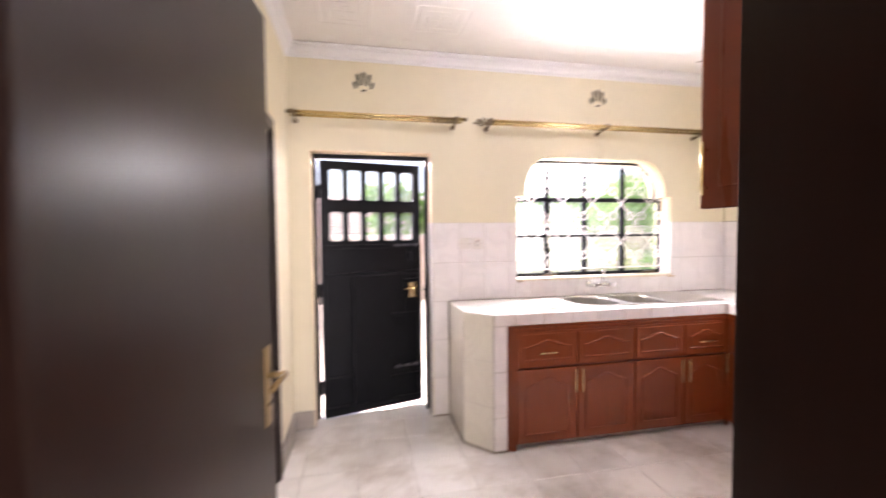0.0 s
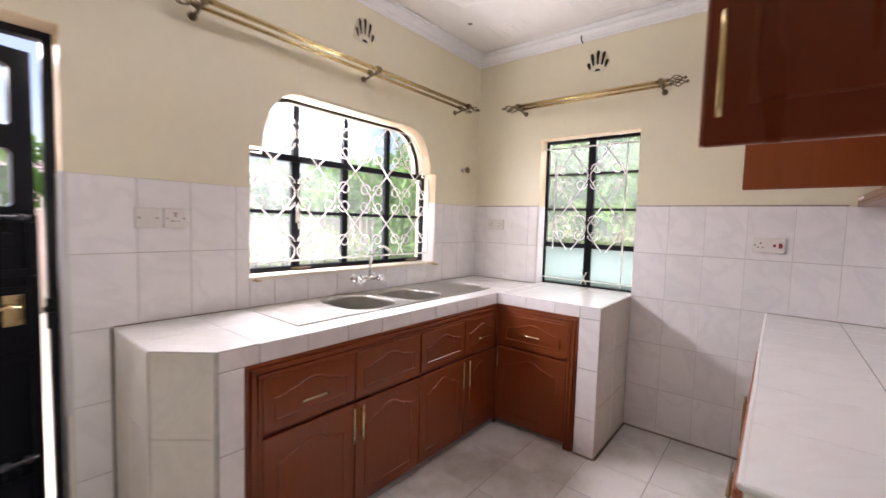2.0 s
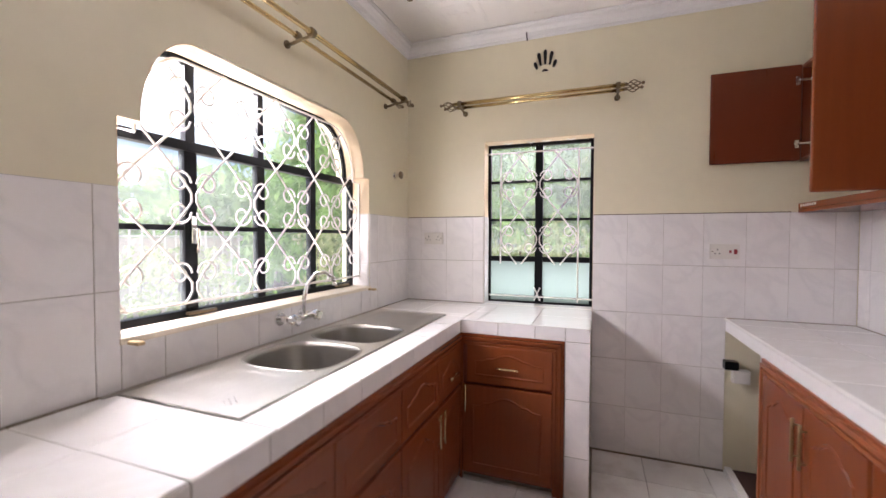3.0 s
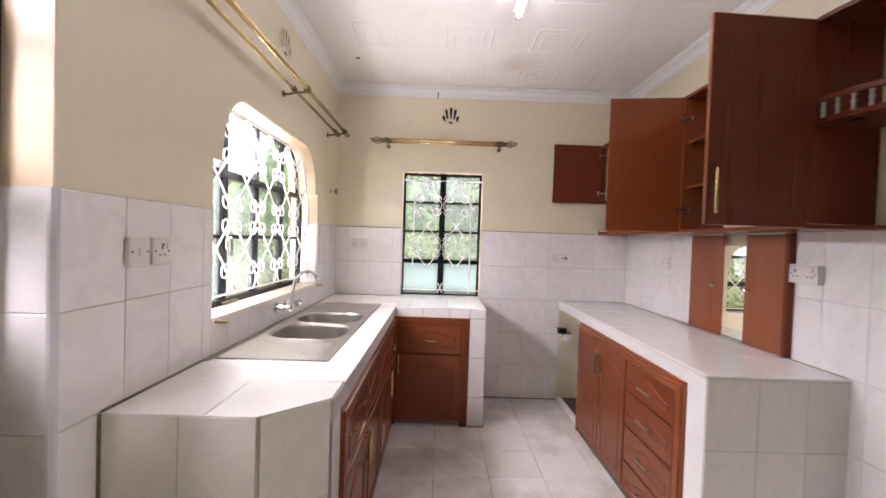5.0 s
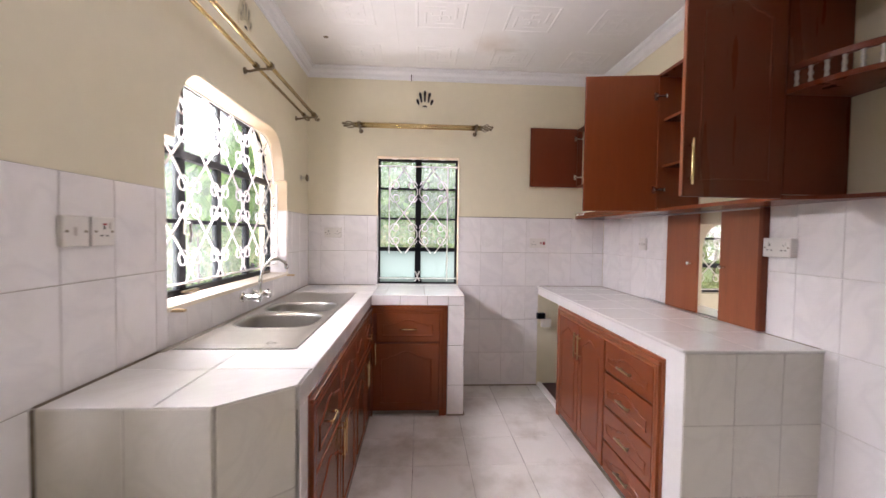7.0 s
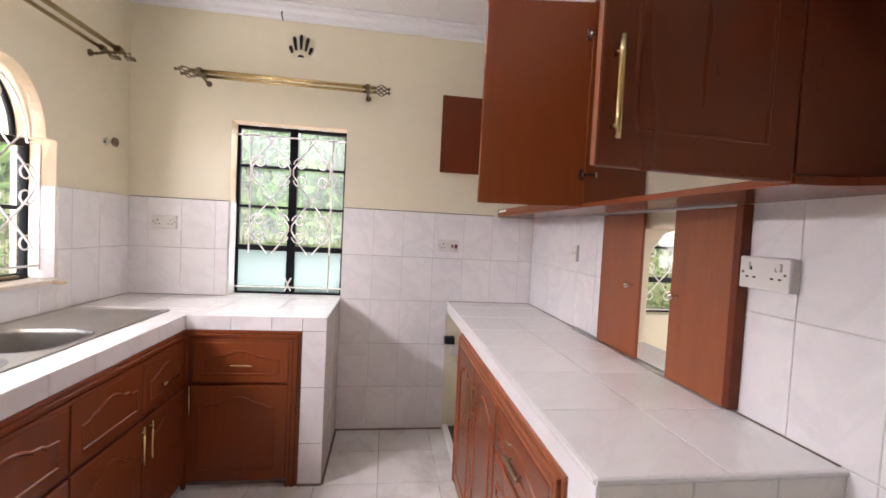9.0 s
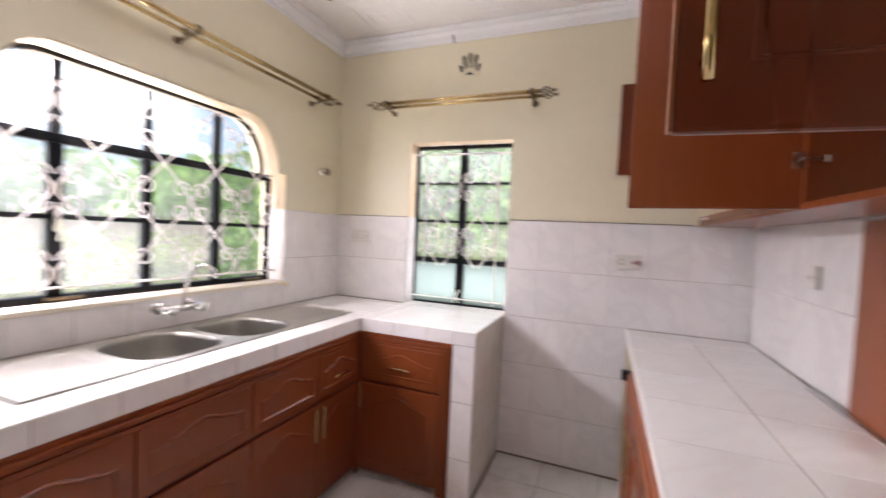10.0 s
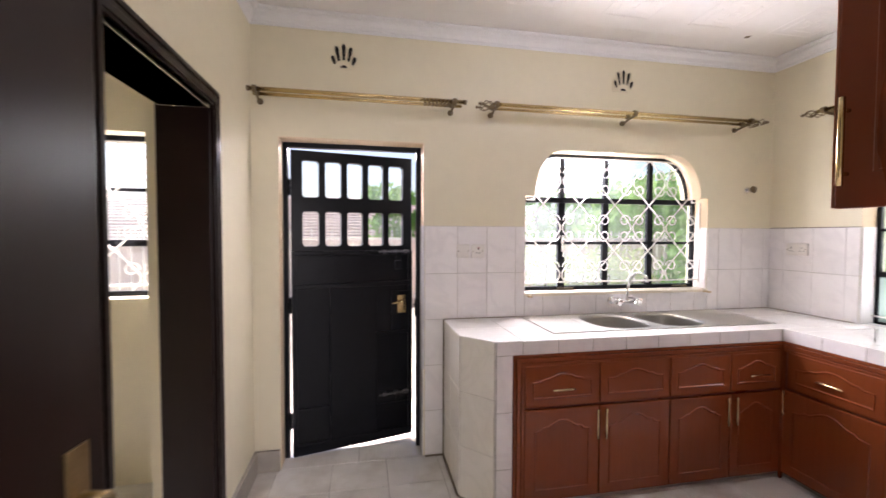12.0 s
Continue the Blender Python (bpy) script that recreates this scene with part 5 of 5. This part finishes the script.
def vent(m, label):
    ob = thing("wall_vent", tuple(m @ Vector((0, 0, 0))), label, "vent", "wall vents")
    bm = bmesh.new()
    rim = [(-0.078, -0.058)] + [(x, z) for x, z in arc(0, -0.045, 0.084, 0.150, 175, 5, 14)] + [(0.078, -0.058)]
    prism(bm, rim, "y", 0.0005, 0.0045)
    bm.transform(m)
    part("plate", bm, PAINT, ob)
    for k in range(-2, 3):
        bx, bz, tx, tz = ((0.0, -0.008, 0.0, 0.090), (0.028, -0.014, 0.044, 0.074), (0.052, -0.034, 0.068, 0.016))[abs(k)]
        sg = 1 if k >= 0 else -1
        p0, p1 = Vector((sg * bx, 0.0048, bz)), Vector((sg * tx, 0.0048, tz))
        d = (p1 - p0).normalized()
        s = Vector((-d.z, 0, d.x))
        bm = bmesh.new()
        pts = [p0 - s * 0.0085, p1 - s * 0.0145 - d * 0.016, p1 - s * 0.009, p1 + d * 0.004, p1 + s * 0.009, p1 + s * 0.0145 - d * 0.016, p0 + s * 0.0085]
        lo, hi = [bm.verts.new(p) for p in pts], [bm.verts.new(p + Vector((0, 0.0015, 0))) for p in pts]
        bm.faces.new(lo)
        bm.faces.new(hi)
        for i in range(7):
            bm.faces.new((lo[i], lo[(i + 1) % 7], hi[(i + 1) % 7], hi[i]))
        bm.transform(m)
        part("slot", bm, DARK, ob, "dark petal slot")
        bm = bmesh.new()
        sweep(bm, [p + Vector((0, 0.001, 0)) for p in pts], (0, 1, 0), 0.0025, 0.007, closed=True)
        bm.transform(m)
        part("rim", bm, PAINT, ob)
    bm = bmesh.new()
    prism(bm, [(-0.03, -0.058)] + arc(0, -0.056, 0.030, 0.032, 180, 0, 8) + [(0.03, -0.058)], "y", 0.0048, 0.008)
    bm.transform(m)
    part("hub", bm, PAINT, ob)
    bm = bmesh.new()
    prism(bm, arc(0, -0.052, 0.021, 0.016, 180, 0, 8), "y", 0.008, 0.0088)
    bm.transform(m)
    part("slot", bm, DARK, ob, "dark petal slot")
    return ob


vent(frame_of((0.318, YN, 2.523), (-1, 0, 0), (0, -1, 0)), "sunburst wall vent with dark petal slots")
vent(frame_of((2.221, YN, 2.515), (-1, 0, 0), (0, -1, 0)), "sunburst wall vent with dark petal slots")
vent(frame_of((XE, 2.131, 2.513), (0, -1, 0), (-1, 0, 0)), "sunburst wall vent with dark petal slots")

# ---- ceiling tube light ----
tl = thing("tube_light", (1.58, 1.78, ZC), "white ceiling tube light, switched on", "ceiling light")
bm = bmesh.new()
box(bm, 0.96, 1.755, ZC - 0.045, 2.20, 1.815, ZC, 0.006)
part("batten", bm, PLASTIC, tl)
bm = bmesh.new()
rod(bm, (0.99, 1.785, ZC - 0.068), (2.17, 1.785, ZC - 0.068), 0.016, 12)
part("tube", bm, TUBE, tl, "glowing white tube", True)
for x in (0.972, 2.172):
    bm = bmesh.new()
    box(bm, x - 0.012, 1.768, ZC - 0.09, x + 0.028 - 0.012, 1.802, ZC - 0.045, 0.004)
    part("lamp_holder", bm, PLASTIC, tl)
bm = bmesh.new()
bmesh.ops.create_circle(bm, cap_ends=True, radius=0.018, segments=14, matrix=Matrix.Translation((2.95, 2.86, ZC - 0.003)))
ch = thing("ceiling_hook", (2.95, 2.86, ZC), "small dark ceiling fitting", "fitting")
part("disc", bm, DARKBRASS, ch)

nl = thing("wall_nail", (XE - 0.02, 2.25, 2.70), "small dark nail below the cornice", "nail")
bm = bmesh.new()
rod(bm, (XE, 2.25, 2.685), (XE - 0.03, 2.25, 2.70), 0.004, 6)
rod(bm, (XE - 0.03, 2.25, 2.70), (XE - 0.032, 2.25, 2.725), 0.004, 6)
part("shank", bm, DARK, nl)

# ---- outdoors ----
bm = bmesh.new()
box(bm, -60, -60, -0.5, 70, 70, -0.16)
setting("ground", bm, GRASS, "green lawn round the house", "ground")
bm = bmesh.new()
box(bm, -6, YN + WT, -0.16, 9, 8.6, -0.02)
setting("pavement", bm, PAVING, "pale concrete yard outside the steel door", "pavement")
bm = bmesh.new()
box(bm, -3.2, YN + WT, 2.52, XE + 0.9, YN + WT + 0.5, 2.60)
box(bm, XE + WT, YS - 4.4, 2.52, XE + 0.9, YN + WT, 2.60)
box(bm, -3.0, YS - 4.4, ZC + 0.2, XE + 0.9, YN + 0.7, ZC + 0.3)
setting("eaves", bm, OUTSIDE, "plain cream roof eaves", "eaves")


def leaves(bm, count, c, r, size, rng):
    """Many small leaf blades in an uneven cloud."""
    for _ in range(count):
        v = Vector((rng.gauss(0, 1), rng.gauss(0, 1), rng.gauss(0, 1)))
        v = v.normalized() * (rng.random() ** 0.4)
        p = Vector(c) + Vector((v.x * r[0], v.y * r[1], v.z * r[2]))
        e = Euler((rng.uniform(0, 6.28), rng.uniform(0, 6.28), rng.uniform(0, 6.28))).to_matrix()
        s = size * rng.uniform(0.6, 1.4)
        q = [p + e @ Vector(w) for w in ((-s, 0, 0), (0, -s * 0.45, 0.1 * s), (s, 0, 0), (0, s * 0.45, 0.1 * s))]
        bm.faces.new([bm.verts.new(w) for w in q])
    return bm


rng = random.Random(5)


def hedge(x0, y0, x1, y1, top, mat, label, count, size=0.05):
    ob = thing("hedge", ((x0 + x1) / 2, (y0 + y1) / 2, -0.16), label, "hedge")
    bm = bmesh.new()
    for _ in range(count):
        f, g = rng.random(), rng.random()
        c = (x0 + (x1 - x0) * f, y0 + (y1 - y0) * g, rng.uniform(0.1, top))
        leaves(bm, 26, c, (0.22, 0.22, 0.2), size, rng)
    me = part("foliage", bm, mat, ob)
    bm = bmesh.new()
    for k in range(14):
        f = (k + 0.5) / 14
        p = (x0 + (x1 - x0) * f, (y0 + y1) / 2 if abs(x1 - x0) > abs(y1 - y0) else y0 + (y1 - y0) * f, -0.16)
        p = p if abs(x1 - x0) > abs(y1 - y0) else ((x0 + x1) / 2, y0 + (y1 - y0) * f, -0.16)
        rod(bm, p, (p[0] + rng.uniform(-0.1, 0.1), p[1] + rng.uniform(-0.1, 0.1), top * 0.8), 0.02, 6)
    part("stems", bm, BARK, ob)
    return ob


hedge(6.6, -3.5, 7.4, 7.0, 1.58, PALELEAF, "pale green clipped garden hedge", 330)
hedge(2.4, 7.9, 6.4, 8.5, 1.1, PALELEAF, "leafy green shrubs along the fence", 170)


def tree(x, y, h, spread, label, n):
    ob = thing("tree", (x, y, -0.16), label, "tree", "garden trees")
    bm = bmesh.new()
    pts = [(x, y, -0.16), (x + 0.05, y, h * 0.3), (x + 0.1, y + 0.1, h * 0.6)]
    for i in range(2):
        sweep(bm, pts[i:i + 2], (1, 0, 0), 0.16 - 0.05 * i, 0, tube=True, n=8)
    tips = []
    for k in range(7):
        a = k * 0.9 + rng.random()
        tip = (x + spread * 0.7 * math.cos(a), y + spread * 0.7 * math.sin(a), h * rng.uniform(0.34, 0.95))
        sweep(bm, [pts[1 + k % 2], tip], (0.3, 0.5, 0.2), 0.05, 0, tube=True, n=6)
        tips.append(tip)
    part("trunk", bm, BARK, ob)
    bm = bmesh.new()
    for k in range(n):
        c = tips[k % 7]
        c = (c[0] + rng.gauss(0, spread * 0.35), c[1] + rng.gauss(0, spread * 0.35), c[2] + rng.gauss(0, h * 0.12))
        leaves(bm, 44, c, (0.6, 0.6, 0.55), 0.15, rng)
    part("crown", bm, LEAF, ob)
    return ob


tree(10.5, 0.6, 6.4, 2.6, "leafy green garden tree", 380)
tree(10.8, 3.4, 6.8, 2.7, "leafy green garden tree", 400)
tree(10.2, 6.4, 5.6, 2.4, "leafy green garden tree", 300)
tree(10.4, -2.6, 5.0, 2.4, "leafy green garden tree", 300)
tree(10.2, 10.5, 2.4, 2.2, "leafy green garden tree", 190)
hedge(0.5, 12.6, 9.5, 13.4, 2.9, LEAF, "tall green boundary hedge", 520, 0.1)

# barred fence and the house behind
fc = thing("fence", (2, 9.0, -0.16), "pale metal fence with upright bars", "fence")
for k in range(58):
    x = -4.0 + 0.2 * k
    bm = bmesh.new()
    rod(bm, (x, 9.0, -0.16), (x, 9.0, 1.55), 0.014, 6)
    part("post", bm, FENCE, fc)
for z in (0.15, 1.35):
    bm = bmesh.new()
    box(bm, -4.1, 8.985, z, 7.5, 9.015, z + 0.04)
    part("rail", bm, FENCE, fc)
bm = bmesh.new()
box(bm, -6.0, 9.4, -0.16, 7.8, 9.6, 1.28)
box(bm, -6.05, 9.36, 1.28, 7.85, 9.64, 1.34)
setting("boundary_wall", bm, material("pale_pink_wall_render", (0.56, 0.46, 0.43), 0.8, var=0.06, scale=2), "pale pink rendered boundary wall", "wall")
ho = thing("house", (-1, 16, -0.16), "neighbour's pale house with a pink tiled roof", "house")
bm = bmesh.new()
box(bm, -9, 14.5, -0.16, 3.2, 20, 1.25)
part("wall", bm, material("pale_pink_render", (0.58, 0.46, 0.42), 0.8, var=0.05), ho)
bm = bmesh.new()
prism(bm, [(13.7, 1.2), (20.8, 1.2), (17.2, 2.9)], "x", -9.6, 3.8)
part("roof", bm, ROOFTILE, ho)
for r in range(16):
    bm = bmesh.new()
    y, z = 13.7 + r * 0.21, 1.23 + r * 0.1
    box(bm, -9.6, y, z, 3.8, y + 0.22, z + 0.05)
    part("shingle", bm, ROOFTILE, ho)
for x in (-6.5, -3.2, 0.2):
    bm = bmesh.new()
    box(bm, x, 14.44, 0.2, x + 1.2, 14.5, 1.1)
    part("window", bm, FENCE, ho)

# ---- dirty joints ----
GRIME = material("brown_grey_grime", (0.27, 0.22, 0.16), 0.9, scale=5, second=(0.10, 0.08, 0.06), soft=0.25)
bm = bmesh.new()
for a, b in (((XE - 0.010, 1.822), (XE - 0.010, 1.09)), ((2.889, 1.820), (XE - 0.008, 1.820)), ((2.889, 1.944), (2.889, 1.820)), ((0.824, YN - 0.010), (0.946, YN - 0.010)), ((0.946, YN - 0.010), (0.946, 2.692)), ((0.946, 2.692), (1.100, 2.512)), ((1.100, 2.512), (1.195, 2.510)), ((1.455, 1.092), (2.915, 1.092)), ((1.446, 1.092), (1.446, YS + 0.01)), ((0.78, YS + 0.010), (1.446, YS + 0.010))):
    sweep(bm, [(*a, 0.0), (*b, 0.0)], (0, 0, 1), 0.010, 0.007)
setting("trim", bm, GRIME, "grimy cement joint along the foot of walls and counters", "joint")
bm = bmesh.new()
sweep(bm, [(0.950, YN - 0.011, 0.9), (1.44, YN - 0.011, 0.9)], (0, 0, 1), 0.007, 0.004)
sweep(bm, [(3.02, YN - 0.011, 0.9), (XE - 0.009, YN - 0.011, 0.9), (XE - 0.011, 2.55, 0.9)], (0, 0, 1), 0.004, 0.004)
sweep(bm, [(0.946, YN - 0.009, 0.0), (0.946, YN - 0.009, 0.898)], (-0.7, -0.7, 0), 0.007, 0.004)
sweep(bm, [(1.46, YS + 0.010, 0.9), (1.73, YS + 0.010, 0.9)], (0, 0, 1), 0.004, 0.003)
sweep(bm, [(2.77, YS + 0.010, 0.9), (XE - 0.010, YS + 0.010, 0.9), (XE - 0.010, 1.085, 0.9)], (0, 0, 1), 0.004, 0.003)
setting("trim", bm, GRIME, "grimy joint between counters and tiled walls", "joint")
bm = bmesh.new()
for y0, y1 in ((YS + 0.30, WIN_E[0] - 0.004), (WIN_E[1] + 0.004, YN - 0.012)):
    box(bm, XE - 0.0088, y0, 1.5088, XE - 0.0005, y1, 1.5135)
setting("trim", bm, GRIME, "dirty cement line along the top of the wall tiles", "joint")
bm = bmesh.new()
sweep(bm, [(DOOR_N[1] - 0.006, YN - 0.006, 0.58), (DOOR_N[1] - 0.006, YN - 0.006, 1.51)], (-0.7, -0.7, 0), 0.012, 0.005)
setting("trim", bm, material("grey_plastic_corner_trim", (0.60, 0.60, 0.63), 0.35, var=0.08, scale=12), "grey plastic tile corner strip beside the outer door", "trim")

# ---- wall and floor tiles ----
lay(wall_n, (0, YN, 0), (1, 0, 0), (0, 0, 1), [0.822, 1.038, 1.238, 1.438, 1.638, 1.838, 2.038, 2.238, 2.438, 2.638, 2.838, 3.038, 3.238, 3.438, XE], ROWS_Z, TILE, holes=[(0.948, XE, -1, 0.90), WIN_N], grout=DULLGROUT)
lay(wall_e, (XE, 0, 0), (0, -1, 0), (0, 0, 1), [-YN + 0.008, -3.02, -2.82, -2.62, -2.42, -2.22, -2.02, -1.82, -1.62, -1.42, -1.21, -1.0, -0.80, -0.60, -YS - 0.008], ROWS_Z, TILE, holes=[(-YN, -1.829, -1, 0.90), (-WIN_E[1], -WIN_E[0], WIN_E[2], WIN_E[3]), (-1.09, -YS, -1, 0.90)], grout=DULLGROUT, upright=0.0014)
lay(wall_s, (0, YS, 0), (-1, 0, 0), (0, 0, 1), [-XE + 0.008, -3.39, -3.19, -2.99, -2.79, -2.59, -2.39, -2.19, -1.99, -1.79, -1.59, -1.39, -1.19, -0.99, -0.771], ROWS_Z, TILE, holes=[(-XE, -1.450, -1, 0.90), (-HATCH[1], -HATCH[0], HATCH[2], HATCH[3])], grout=PALEGROUT, upright=0.0016)
# tiled reveals beside the outer door and the windows
lay(wall_n, (DOOR_N[1], 0, 0), (0, -1, 0), (0, 0, 1), [-YF + 0.02, -YN - 0.001], ROWS_Z, TILE, grout=PALEGROUT)
lay(wall_e, (0, WIN_E[1], 0), (1, 0, 0), (0, 0, 1), [XE + 0.001, WX], [0.90, 1.20, 1.51], TILE, grout=PALEGROUT)
lay(wall_n, (WIN_N[1], 0, 0), (0, -1, 0), (0, 0, 1), [-WY, -YN - 0.001], [1.057, 1.20, 1.51], TILE, grout=PALEGROUT)
lay(wall_e, (0, 0, 0.8945), (1, 0, 0), (0, 1, 0), [XE + 0.001, WX], [1.82, 2.18, 2.542], TOPTILE)
FX = [XW] + [-0.09 + 0.3305 * k for k in range(11)] + [XE]
FY = [YS] + [0.525 + 0.3325 * k for k in range(8)] + [YN]
lay(floor, (0, 0, -0.008), (1, 0, 0), (0, 1, 0), FX, FY, FLOORTILE, t=0.008, joint=0.003, grout=FLOORGROUT)
HX = [-2.0 + 0.5 * k for k in range(12)]
HY = [-2.9 + 0.5 * k for k in range(7)]
lay(floor, (0, 0, -0.008), (1, 0, 0), (0, 1, 0), HX, [*HY, 0.295, YS], FLOORTILE, t=0.008, joint=0.003, grout=FLOORGROUT)
lay(floor, (0, 0, -0.008), (1, 0, 0), (0, 1, 0), [-2.0, -1.5, -1.0, -0.6, XW], [0.5, 1.0, 1.5, 2.0, 2.5, YN], FLOORTILE, t=0.008, joint=0.003, grout=FLOORGROUT)
lay(floor, (0, 0, -0.008), (1, 0, 0), (0, 1, 0), [DOOR_N[0], 0.4, DOOR_N[1]], [YN, YN + WT], FLOORTILE, t=0.008, joint=0.003, grout=FLOORGROUT)
